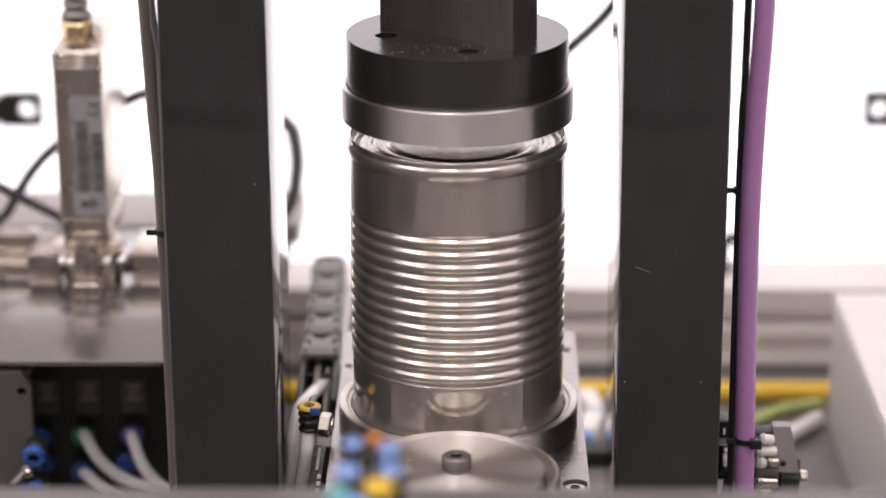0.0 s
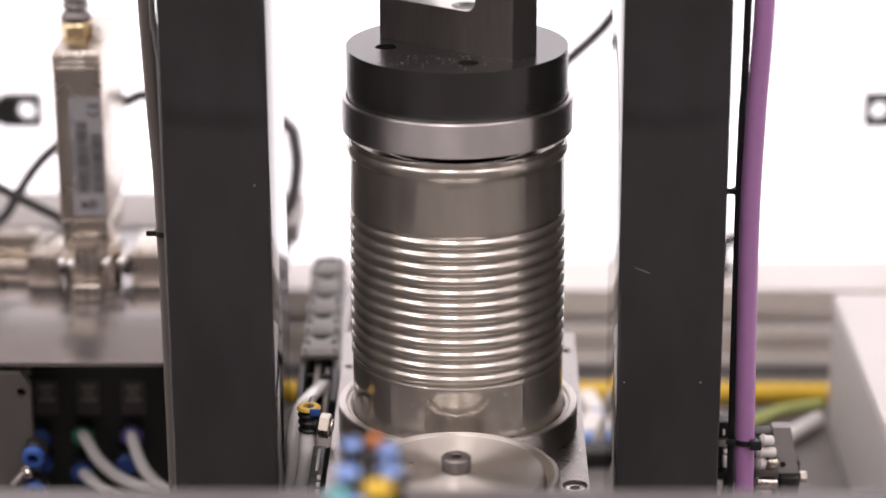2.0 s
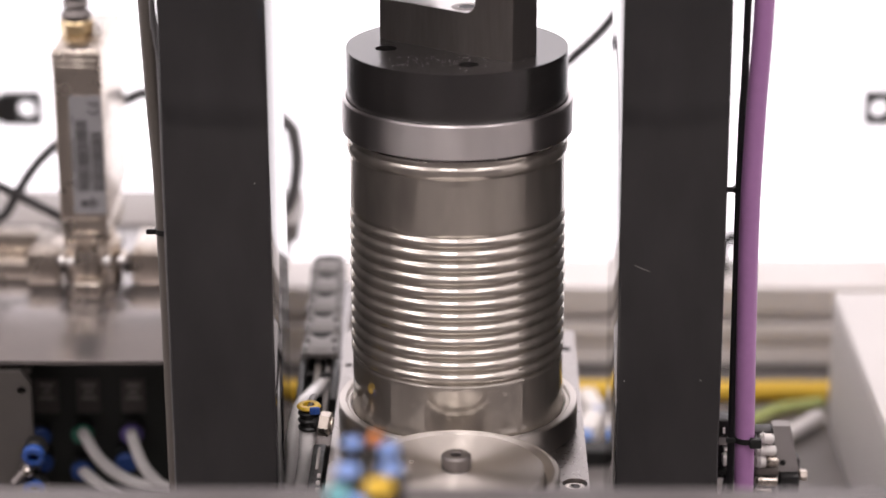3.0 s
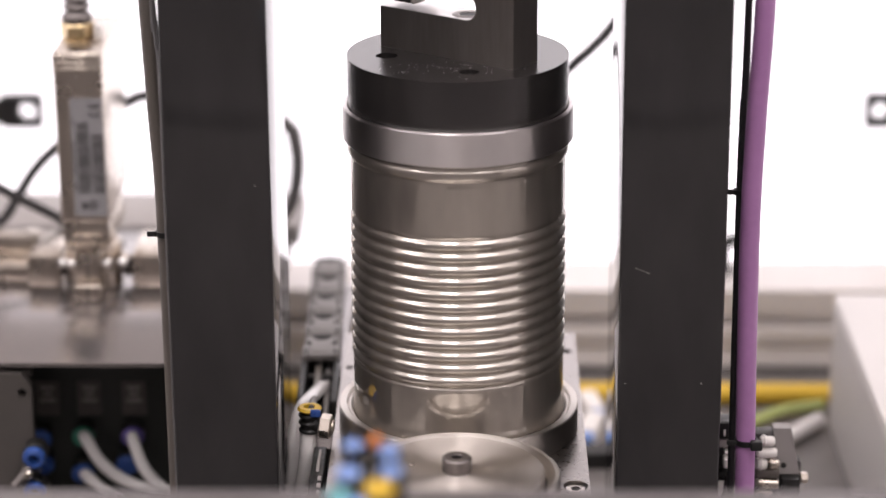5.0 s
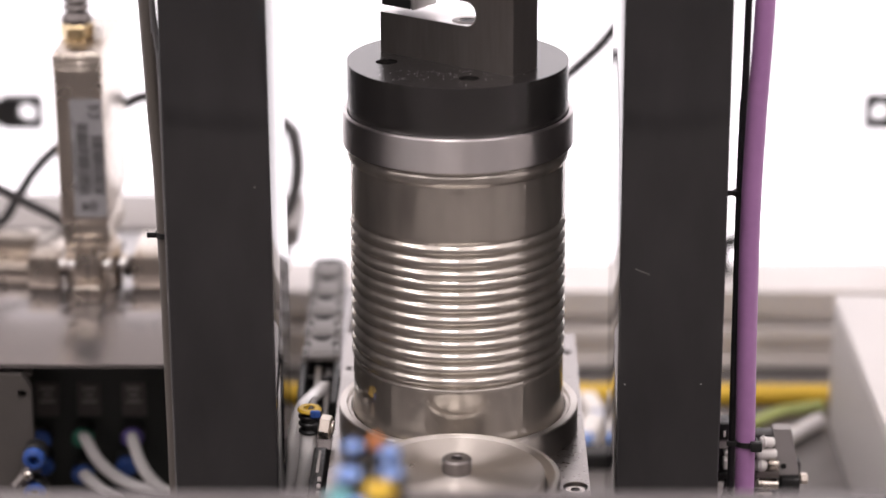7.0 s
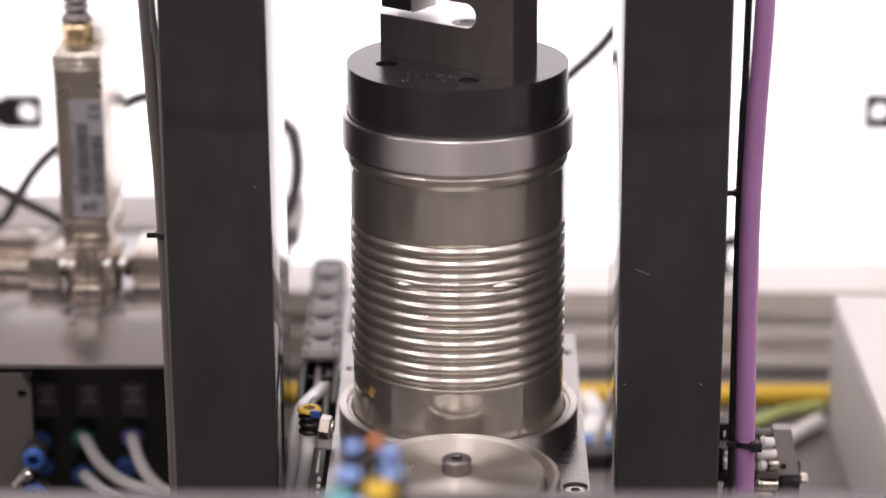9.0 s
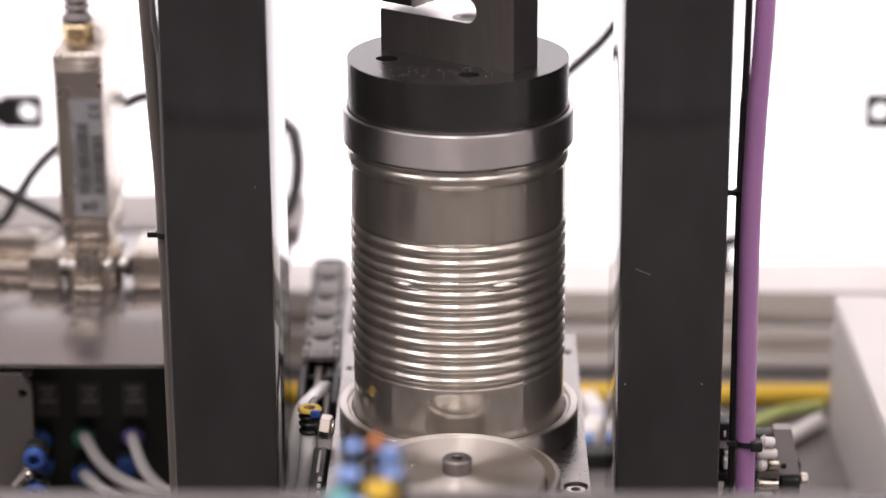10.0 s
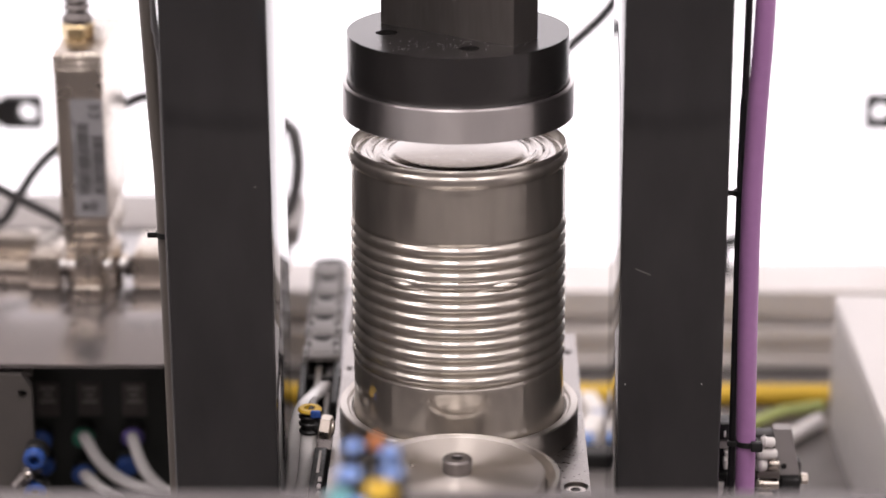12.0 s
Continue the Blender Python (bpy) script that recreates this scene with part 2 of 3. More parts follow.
left_pillar = pillar(-95.3, -60.7, "black anodised rectangular press column with a cable along its side")
right_pillar = pillar(53.3, 88.0, "black anodised rectangular press column beside the purple cable")
specks = bmesh.new()
for x, z in ((10.5, 110.6), (-14.9, 110.6)):
    bmesh.ops.create_cube(specks, size=1, matrix=Matrix.Translation((x, -33.5, z)) @ Matrix.Diagonal((0.35, 0.12, 0.35, 1)))
tagged(part("dust", specks, BRIGHT, right_pillar, "tiny bright dust specks"), kind="stuff")
mark = bmesh.new()
bmesh.ops.create_cube(mark, size=1, matrix=Matrix.Translation((-9.8, -33.5, 150.3)) @ Matrix.Rotation(radians(22.8), 4, "Y") @ Matrix.Diagonal((5.2, 0.06, 0.14, 1)))
part("scratch", mark, GREYMETAL, right_pillar, "fine pale scratch")
mark = bmesh.new()
bmesh.ops.create_cube(mark, size=1, matrix=Matrix.Translation((12.3, -33.5, 179.6)) @ Matrix.Diagonal((0.4, 0.1, 0.4, 1)))
part("speck", mark, GREYMETAL, left_pillar, "tiny pale speck")


def turned_profile(b):
    b.transform(Matrix.Rotation(radians(90), 4, "Z"))
    return b


def rail():
    t = thing("aluminium_rail", (0, 272, -80), "grey aluminium profile rail with a dark slot", "rail")
    out = [(-20, 0), (20, 0), (20, 38), (-20, 38), (-20, 27), (-13, 26), (-13, 20.5), (-21.5, 20.5), (-22, 15.5), (-19.5, 14.5), (-19.5, 5.5), (-21, 5), (-21, 0)]
    b = prism([(x, z) for x, z in out], -600, 600)
    b = turned_profile(b)
    part("profile", b, ALU, t)
    part("foot_strip", box(-600, 600, -27, -21.3, 0, 2, 0.5), DARKGREY, t, "dark strip along the foot")
    return t


rail()


def base_plate():
    t = thing("base_plate", (0, 0, -80), "satin milled aluminium base plate with screw holes", "base plate")
    xs = [(-43.6, -150), (44.0, -150), (44.0, 89.5), (-43.6, 89.5)]
    part("plate", plate(xs, [(39.2, -52.0, 4.2), (-41.0, 53.5, 1.6), (40.3, 70.0, 2.0)], 68, 80), PLATE, t)
    part("lower_plate", box(-41.5, 43.4, -150, 87, 52, 67.8, 0.6), PLATE, t)
    part("pedestal", box(-36, 38, -145, 80, 0, 51.8, 0.8), SHELF, t, "dark pedestal block")
    s = part("screw", lathe([(0, 70), (1.7, 70), (1.7, 76.5), (3.2, 76.5), (3.5, 76.2), (3.5, 69), (0, 69)], 28, None, Matrix.Translation((39.2, -52, 2.6))), SATIN, t, "socket head screw")
    return t


base_plate()


def anis(m, amount):
    n, l = m.node_tree.nodes, m.node_tree.links
    tg = n.new("ShaderNodeTangent")
    tg.direction_type, tg.axis = "RADIAL", "Z"
    b = n["Principled BSDF"]
    b.inputs["Anisotropic"].default_value = amount
    b.inputs["Anisotropic Rotation"].default_value = 0.25
    l.new(tg.outputs[0], b.inputs["Tangent"])
    return m


anis(STEEL, 0.86)
TURNED = anis(mat("face_turned_steel", (0.66, 0.62, 0.58), 0.46, 1, 0.03, 500, 0.0, 0.03), 0.92)


def can_cup():
    t = thing("can_cup", (0, 0, 0), "turned steel locating cup that holds the tin can", "cup")
    part("ring", lathe([(30, 0.05), (41.4, 0.05), (41.8, 0.5), (41.8, 9.1), (41.4, 9.5), (39.3, 9.5), (39.1, 9.3), (38.95, 8.0), (38.6, 8.0), (38.4, 8.5), (37.8, 8.5), (37.5, 8.1), (37.35, 6.4), (30, 6.4)], 128, closed=True), TURNED, t)
    return t


can_cup()


def lid_station():
    t = thing("covered_cup", (0, -76, 0), "brushed steel cup with a round cover and knurled knob", "cup")
    part("ring", lathe([(29.2, 0.05), (32.9, 0.05), (33.3, 0.5), (33.3, 14.8), (32.7, 15.4), (31.6, 15.4), (30.4, 13.0), (29.2, 12.2)], 96, closed=True), TURNED, t)
    c = part("cover", lathe([(0, 2), (28.0, 2), (28.3, 2.4), (28.3, 15.4), (27.7, 16.0), (4, 16.2), (0, 16.2)], 96), TURNED, t, "face-turned steel cover")
    kn = lathe([(0, 16.2), (4.3, 16.2), (4.7, 16.6), (4.7, 20.6), (4.2, 21.1), (1.9, 21.1), (1.7, 20.9), (1.7, 18.6), (0, 18.6)], 40)
    for v in kn.verts:
        r = math.hypot(v.co.x, v.co.y)
        if r > 4.5:
            k = round(math.atan2(v.co.y, v.co.x) / (2 * math.pi / 40))
            v.co.x *= 1 + 0.02 * (k % 2)
            v.co.y *= 1 + 0.02 * (k % 2)
    part("knob", kn, KNOB, c, "dark knurled knob with hex socket")
    part("pin", lathe([(0, 16), (0.9, 16), (0.9, 16.5), (0.6, 16.7), (0, 16.7)], 16, None, Matrix.Translation((-14.5, 4.5, 0.02))), SATIN, c)
    return t


lid_station()

# The tin can: lower body, buckling ring and upper body are rigid pieces that slide into one another
PITCH, LAST, BEADS = 4.36, 28.0, 12
R_BODY, AMP = 35.85, 0.5


def bead_profile(z0, count, steps=28):
    """A run of round beads upwards from z0."""
    return [(R_BODY + AMP * (1 - math.cos(2 * math.pi * k / steps)) + 0.14 * AMP * (1 - math.cos(4 * math.pi * k / steps)), z0 + PITCH * k / steps)
            for k in range(count * steps + 1)]


def tin_can():
    t = thing("tin_can", (0, 0, 6.5), "shiny ribbed tin can being squeezed under the press", "tin can")
    B = 8
    low = [(33.5, 3.0), (34.8, 0.6), (35.6, 0.15), (36.3, 0.1), (36.8, 0.5), (37.0, 1.4), (36.95, 2.6), (36.7, 3.5), (36.45, 4.3), (36.4, 5.5), (36.4, 6.6), (36.4, 19.6), (36.4, 20.6), (36.25, 21.1)]
    low += bead_profile(LAST - 6.5, B) + [(35.75, LAST - 6.5 + B * PITCH + 0.5), (35.7, LAST - 6.5 + B * PITCH + 1.4)]
    part("lower_body", lathe(low, 160), TIN, t, smooth=60)
    zb = LAST - 6.5 + B * PITCH
    ring = [(35.9, zb + 0.1)] + [(r + 0.03, z + 0.1) for r, z in bead_profile(zb, 1)][1:-1] + [(35.9, zb + PITCH - 0.05)]
    part("middle_bead", lathe(ring, 160), TIN, t, smooth=60)
    for turn, span in ((-31, 17), (26, 20)):
        g, rows = bmesh.new(), []
        for i in range(25):
            th = (i / 12 - 1) * span
            row = []
            for j in range(11):
                s = 0.98 * (j / 5 - 1)
                r = 35.1 + 2.0 * math.cos(math.pi / 2 * th / span) ** 2 * math.cos(math.pi / 2 * s) ** 1.5
                row.append(g.verts.new((r * math.sin(radians(th + turn)), -r * math.cos(radians(th + turn)), zb + 1.0 + 2.4 * s)))
            rows.append(row)
        for p, q in zip(rows, rows[1:]):
            for j in range(10):
                g.faces.new((p[j], p[j + 1], q[j + 1], q[j]))
        part("buckle_fold", g, TIN, t, smooth=60)["outward"] = (math.sin(radians(turn)), -math.cos(radians(turn)), 0.0)
    up = Vector((0, 0, zb + PITCH))
    prof = bead_profile(0, BEADS - B - 1)
    top = prof[-1][1]
    end = 100.0 - (zb + PITCH)
    prof = [(35.8, -0.6)] + prof + [(36.3, top + 0.4), (36.4, top + 1.5), (36.4, top + 2.4)] + [(36.4, top + 2.4 + (end - 11.2 - top) * k / 6) for k in range(1, 7)] + [(36.4, end - 8.0), (36.3, end - 6.6), (36.35, end - 6.1), (36.75, end - 5.75), (37.1, end - 5.3), (37.3, end - 4.7), (37.38, end - 4.0), (37.3, end - 3.3), (37.12, end - 2.75), (36.85, end - 2.35), (36.62, end - 2.1), (36.55, end - 1.9), (36.6, end - 1.5), (36.6, end - 0.9), (36.5, end - 0.4), (36.3, end - 0.1), (36.1, end - 0.1), (35.95, end - 0.6), (35.4, end - 3.4)]
    shell = lathe(prof, 160)
    for v in shell.verts:  # faint upright dents of a thin rolled sheet
        if top + 1.0 < v.co.z < end - 7.5:
            th = math.atan2(v.co.x, -v.co.y)
            low_end = (v.co.z - top) / (end - top)
            dent = 0.06 * math.sin(9 * th + 0.6) + 0.045 * math.sin(19 * th + 1.2 + 1.4 * low_end) + 0.022 * math.sin(31 * th + 0.9 - 1.6 * low_end)
            v.co.x += dent * math.sin(th)
            v.co.y -= dent * math.cos(th)
    u = part("upper_body", shell, TIN, t, at=up, smooth=60)
    lid = [(35.4, end - 3.4), (35.0, end - 3.9), (34.2, end - 3.9), (33.6, end - 3.4), (33.0, end - 3.0), (31.6, end - 2.9), (31.0, end - 3.2), (30.5, end - 3.7), (29.3, end - 3.8), (28.8, end - 3.3), (28.2, end - 2.9), (26.8, end - 2.8), (26.2, end - 3.1), (25.6, end - 3.8), (24.2, end - 3.9), (23.6, end - 3.5), (23.0, end - 3.1), (21.5, end - 2.95), (12, end - 2.85), (0, end - 2.85)]
    part("lid", lathe(lid, 128), TINLID, u, "countersunk lid with pressed rings", smooth=60)
    return t


CAN = tin_can()
CAN_UPPER = [o for o in CAN.children if o.name.startswith("upper_body")][0]
CAN_FOLDS = [o for o in CAN.children if o.name.startswith("buckle_fold")]
CAN_RING = [o for o in CAN.children if o.name.startswith("middle_bead")][0]


# The press head, whose origin is the lower rim of its steel ring
def press_head():
    t = thing("press_head", (0, 0, 114.3), "black and steel press head with a slotted clamp", "press head")
    part("steel_ring", lathe([(38.1, 0.0), (38.6, 0.0), (38.9, 0.3), (38.9, 11.1), (38.6, 11.4), (37.4, 11.4), (37.2, 11.1), (37.2, 3.0), (38.1, 2.5)], 160, closed=True), STEEL, t, "turned steel ring")
    part("pressure_plate", lathe([(0, 0.7), (37.0, 0.7), (37.1, 0.8), (37.1, 9.6), (0, 9.6)], 96), SATIN, t)
    d = plate(circle(37.14, 128), [(-23.7, -3.5, 3.7), (3.9, -24.5, 3.4)], 15, 28.3)
    d = lathe([(0, 9.8), (37.05, 9.8), (37.14, 10.0), (37.14, 15.0), (0, 15.0)], 128, d)
    rim = part("disc", d, BLACK_POM, t, "black plastic disc with screw holes", smooth=35)
    random.seed(11)
    chips = bmesh.new()
    for k in range(110):
        u, v = random.gauss(0, 1), random.gauss(0, 1)
        x, y = -6 + 13 * u, -20 + 5.5 * v
        if math.hypot(x, y) > 35 or math.hypot(x - 3.9, y + 24.5) < 4 or math.hypot(x + 23.7, y + 3.5) < 4.5:
            continue
        s = random.choice((0.08, 0.1, 0.14, 0.22))
        q = bmesh.ops.create_cube(chips, size=1, matrix=Matrix.Translation((x, y, 28.36)) @ Matrix.Rotation(random.random() * 3, 4, "Z") @ Matrix.Diagonal((s * 2, s, 0.1, 1)))
    tagged(part("dust", chips, BRIGHT, t, "fine bright metal dust"), kind="stuff")
    part("screw", lathe([(1.2, 24), (2.4, 24.6), (2.6, 24.2), (2.6, 15.1), (1.2, 15.1)], 20, None, Matrix.Translation((3.9, -24.5, 0))), SATIN, t, "small socket screw")
    # clamp block, turned on the disc
    m = Matrix.Translation((0.1, -1.1, 28.33)) @ Matrix.Rotation(radians(-36.2), 4, "Z")
    L, W, H = 54.8, 13.7, 95.0
    h = L / 2
    slot = [(-h, 13.8)] + [(8.2 + 4.4 * math.sin(math.pi * k / 12), 18.2 - 4.4 * math.cos(math.pi * k / 12)) for k in range(13)] + [(-h, 22.6)]
    upright = m @ Matrix.Rotation(radians(90), 4, "X")
    b = plate([(-h, 0), (h, 0), (h, H), (-h, H)] + slot[::-1], [], -W / 2, W / 2)
    b.transform(upright)
    c = part("clamp_block", b, CLAMP, t, "dark ground steel clamp block with a slot", smooth=30)
    # Thin bright lining carries the reflected light on the slot's milled faces.
    lin = [(-h + 0.1, 13.85)] + [(8.2 + 4.35 * math.sin(math.pi * k / 12), 18.2 - 4.35 * math.cos(math.pi * k / 12)) for k in range(13)] + [(-13.0, 22.55)]
    inn = [(-h + 0.1, 14.05)] + [(8.2 + 4.1 * math.sin(math.pi * k / 12), 18.2 - 4.1 * math.cos(math.pi * k / 12)) for k in range(13)] + [(-13.0, 22.3)]
    b = plate(lin + inn[::-1], [], -W / 2 + 0.05, W / 2 - 0.05)
    b.transform(upright)
    part("slot_face", b, BRIGHT, c, "milled slot faces in a bright lining for their reflected light", smooth=30)
    ins = box(-h + 0.2, -15.2, -W / 2 + 0.3, W / 2 - 0.3, 16.3, 22.5, 0.3, 1)
    ins.transform(m)
    part("slot_insert", ins, BLACK, c, "black tongue inside the slot")
    # The tongue's end catches light; that brightness is put into its metal.
    ins = box(-15.1, -13.4, -W / 2 + 0.3, W / 2 - 0.3, 16.0, 22.5, 0.8, 3)
    ins.transform(m)
    part("tongue_end", ins, BRIGHT, c, "rounded tongue end, its lit look put into bright metal")
    # A pocket drawn as a proud lip and a black panel for its shade.
    pl = box(-8.0, 24.4, -W / 2 - 0.35, -W / 2 + 1.5, 24.2, 44, 1.5, 3)
    pl.transform(m)
    part("pocket_lip", pl, CLAMP, c)
    pl = box(-7.2, 23.6, -W / 2 - 0.5, -W / 2 + 1.5, 25.0, 43.2, 1.2, 3)
    pl.transform(m)
    part("pocket_shade", pl, BLACK, c, "black panel painting the shade of a pocket")
    bo = lathe([(2.6, 13.0), (5.0, 13.0), (5.2, 14.1), (4.9, 14.25), (3.0, 14.25), (2.6, 13.4)], 32, None, m @ Matrix.Translation((4.0, 0, 0)), closed=True)
    part("bush", bo, CLAMP, c)
    # No bore is cut: a black disc paints the dark inside the bush.
    bi = lathe([(0, 14.12), (2.7, 14.12), (2.7, 13.2), (0, 13.2)], 24, None, m @ Matrix.Translation((4.0, 0, 0)))
    part("bush_bore_shade", bi, BLACK, c)
    return t


HEAD = press_head()


# Cables
def cable(name, pts, r, material, label, group=""):
    base = Vector(pts[0])
    t = part(name, sweep([Vector(p) - base for p in pts], r), material, None, "", base)
    return tagged(t, label, "cable", group)


cable("purple_cable", [(100.2, -25, 420), (99.8, -25, 250), (99.1, -25, 160), (97.6, -25, 120), (96.8, -25, 85), (97.2, -25, 40), (98.0, -25, 0), (98.6, -25, -40), (99, -25, -76)], 3.35, PURPLE, "thick purple cable hanging beside the press column")
cable("thin_black_cable", [(95.0, -21, 420), (94.2, -21, 160), (93.6, -21, 120), (93.4, -21, 90), (93.6, -21, 40), (93.8, -21, 0), (94, -21, -77)], 1.25, CABLE, "thin black cable beside the purple cable")
cable("beige_cable", [(-106, -12, 420), (-103.6, -12, 220), (-102.4, -12, 172), (-101.8, -12, 155), (-101.1, -12, 137), (-100.3, -12, 117), (-99.3, -12, 98), (-98.9, -12, 78), (-98.5, -12, 40), (-98.3, -12, -20), (-98.3, -12, -76)], 2.8, BEIGE, "grey-beige cable along the black press column")
cable("thin_grey_cable", [(-99.5, -24, 420), (-98.2, -24, 169.9), (-98.3, -24, 158.7), (-97.9, -24, 151.3), (-97.3, -24, 143.7), (-96.7, -24, 134.3), (-96.6, -24, 90), (-96.5, -24, 0), (-96.5, -24, -78)], 0.9, GREYCABLE, "thin grey cable along the press column")
HEAD_CABLE = cable("black_cable", [(-10, 170, -77), (-10, 166, -30), (0, 160, 20), (18, 160, 62), (36, 160, 86), (44.8, 160, 95), (50.4, 160, 100.2), (56.3, 160, 106.2), (61, 160, 112.4), (67, 160, 121), (77, 158, 131), (85, 150, 120), (86, 140, 40), (84, 120, -77)], 1.9, CABLE, "black cable curving behind the press head")
cable("grey_cable", [(-92, 215, -77), (-91, 215, 30), (-87, 215, 54), (-73.5, 215, 45.4), (-71.2, 215, 38.6), (-70.4, 215, 29.8), (-71.7, 215, 18.3), (-74.3, 215, 9.9), (-83, 215, -2), (-90, 215, -20), (-90, 215, -77)], 2.9, GREYCABLE, "grey cable loop behind the press column")
cable("black_cable", [(-204.7, 187, 9.2), (-192.4, 184, 14.7), (-185.7, 182, 24.7), (-178.1, 182, 36.1), (-169.3, 182, 45.3), (-153.5, 182, 57.6), (-137.1, 182, 66.2), (-129.0, 182, 68.9), (-114.7, 182, 65.8), (-102.4, 182, 43.3), (-100.4, 182, 9.2)], 2.1, CABLE, "black cable arching behind the flow sensor")
cable("black_cable", [(-215, 160, 48), (-200, 160, 41), (-188.2, 160, 35.9), (-178.2, 160, 30.3), (-165.8, 160, 23.7), (-155, 162, 16), (-140, 166, 9.2)], 2.0, CABLE, "black cable lying behind the flow sensor")


# The sensor on its dark shelf
def shelf():
    t = thing("shelf", (-180, 115, -80), "dark anodised shelf plate above the valve block", "shelf")
    part("board", box(-110, 104, -75, 75, 85.2, 87, 0.4), SHELF, t)
    part("back_panel", box(-110, 104, 60, 75, 0, 85, 0.5), BLACK, t)
    return t


shelf()


def flow_sensor():
    t = thing("flow_sensor", (-145.5, 122, 7), "nickel-plated flow sensor with a silver barcode label", "sensor")
    b = part("body", box(-9.7, 9.0, -12, 48, 30.5, 99, 1.2, 3), NICKEL, t)
    for k in range(3):
        part("groove", box(-9.9, 9.2, -12.25, -11, 91.6 + 2.3 * k, 92.9 + 2.3 * k, 0.3, 1), NICKEL, b)
    foot = part("foot", box(-9.2, 8.9, -10.5, 30, 19.4, 30.4, 1.0), NICKEL, t)
    part("rib", box(-5.6, 6.0, -12.2, -10.4, 24.0, 25.6, 0.6), NICKEL, foot)
    part("rib", box(-8.8, 8.6, -11.8, -10.4, 19.6, 21.4, 0.6), NICKEL, foot)
    wings = lathe([(0, 0.05), (10.6, 0.05), (11.2, 0.6), (11.2, 17.6), (9.6, 19.2), (0, 19.2)], 12)
    wings.transform(Matrix.Translation((0, 4.5, 0)) @ Matrix.Rotation(radians(15), 4, "Z"))
    part("hub", wings, NICKEL, t, "faceted hub between the ports")
    part("port_block", box(-5.3, 4.9, -13, 3, 6.6, 19.0, 1.0), NICKEL, t)
    ledge = part("front_step", box(-5.6, 5.6, -17.0, -5, 0.05, 6.4, 0.9, 3), NICKEL, t)
    part("split", box(-0.35, 0.35, -17.2, -16.2, 0.3, 6.0, 0), BRACKET, ledge, "dark joint line")
    part("split", box(-0.5, 0.0, -13.15, -12.6, 6.8, 18.6, 0), BRACKET, ledge, "dark joint line")
    for x0, x1, y0, y1, z1 in ((-26.0, -13.2, -1.0, 32, 13.2), (-46.0, -26.2, 22.2, 34, 13.2), (-46.0, -26.2, 6.0, 22, 6.4), (15.4, 42.0, -1.0, 32, 13.2)):
        part("port", box(x0, x1, y0, y1, 0.05, z1, 1.0), NICKEL, t, "plated connection block")
    for x in (-12.6, 13.6):
        part("union_nut", rod((x - 2.2, 6, 7), (x + 2.2, 6, 7), 4.2, 6, 0.6), KNOB, t)
    for x, y, z in ((-10.6, -7.6, 12.4), (-6.9, -9.6, 12.8), (7.0, -9.4, 13.0), (12.6, -6.6, 12.4)):
        part("bolt", lathe([(0, 0), (1.9, 0), (1.9, 0.9), (1.4, 1.8), (0, 2.2)], 16, None, Matrix.Translation((x, y, z)) @ Matrix.Rotation(radians(65), 4, "X")), BRIGHT, t, "bright domed bolt")
        part("bolt_boss", rod((x, y + 0.3, z), (x, y + 9, z), 1.7, 12, 0.3), NICKEL, t)
    lb = part("label_plate", box(-3.9, 8.6, -12.35, -12.05, 33.6, 81, 0), LABEL, t, "silver barcode label")
    for x0, x1, top in ((-1.9, 2.6, 71.5), (4.0, 8.3, 66.5)):
        z = top
        random.seed(3 if x0 < 0 else 8)
        while z > 43:
            hgt = random.choice((0.35, 0.6, 0.9))
            part("bar", box(x0, x1, -12.5, -12.36, z - hgt, z, 0), INK, lb)
            z -= hgt + random.choice((0.22, 0.35, 0.5))
    for x0, x1, z0, z1 in ((-3.4, -2.8, 50, 64), (-3.4, -2.9, 70, 73), (-3.1, -2.6, 44, 48), (2.9, 3.3, 46, 62), (-1.2, 2.0, 36.4, 39.2), (2.6, 4.0, 36.0, 40.2), (4.6, 5.2, 36.4, 39.6)):
        part("bar", box(x0, x1, -12.5, -12.36, z0, z1, 0), INK, lb)
    for k in range(2):
        arc = [(5.3 + 1.9 * math.cos(a), -12.45, 75.6 + 3.4 * k + 1.7 * math.sin(a)) for a in np.linspace(radians(185), radians(355), 9)]
        part("bar", sweep(arc, 0.42, 6, 3), INK, lb)
    part("bar", box(5.05, 5.55, -12.55, -12.36, 77.3, 79.0, 0), INK, lb)
    g = part("cable_gland", rod((-3.2, 12, 99), (-3.2, 12, 105), 6.8, 6, 0.7), BRASS, t, "brass hexagon cable gland")
    part("gland_nut", rod((-3.2, 12, 105.1), (-3.2, 12, 108.2), 6.1, 24, 0.8), KNOB, g, "dark plated ring nut")
    part("spring_sleeve", lathe([(0, 0)] + [(4.7 + 0.7 * math.cos(math.pi * k), 1.6 * k) for k in range(15)] + [(0, 23)], 24, None, Matrix.Translation((-3.2, 12, 108.2))), KNOB, g, "ribbed metal sleeve")
    part("white_block", box(3.6, 6.6, 8, 13, 98.9, 104.5, 0.6), WHITEPAINT, t, "small white block beside the gland")
    return t


flow_sensor()


def grey_housing():
    t = thing("grey_housing", (-166, 243, -80), "light grey painted housing behind the sensor shelf", "housing")
    shell = box(-120, 92, -20, 24, 0, 70.3, 1.5, 3)
    for v in shell.verts:  # the end wall leans inwards to its foot
        if v.co.x > 0:
            v.co.x -= 16 * (1 - v.co.z / 70.3)
    part("shell", shell, GREYMETAL, t)
    part("lid", box(-122, 95, -22, 26, 70.5, 79, 0.8, 2), GREYMETAL, t)
    return t


grey_housing()


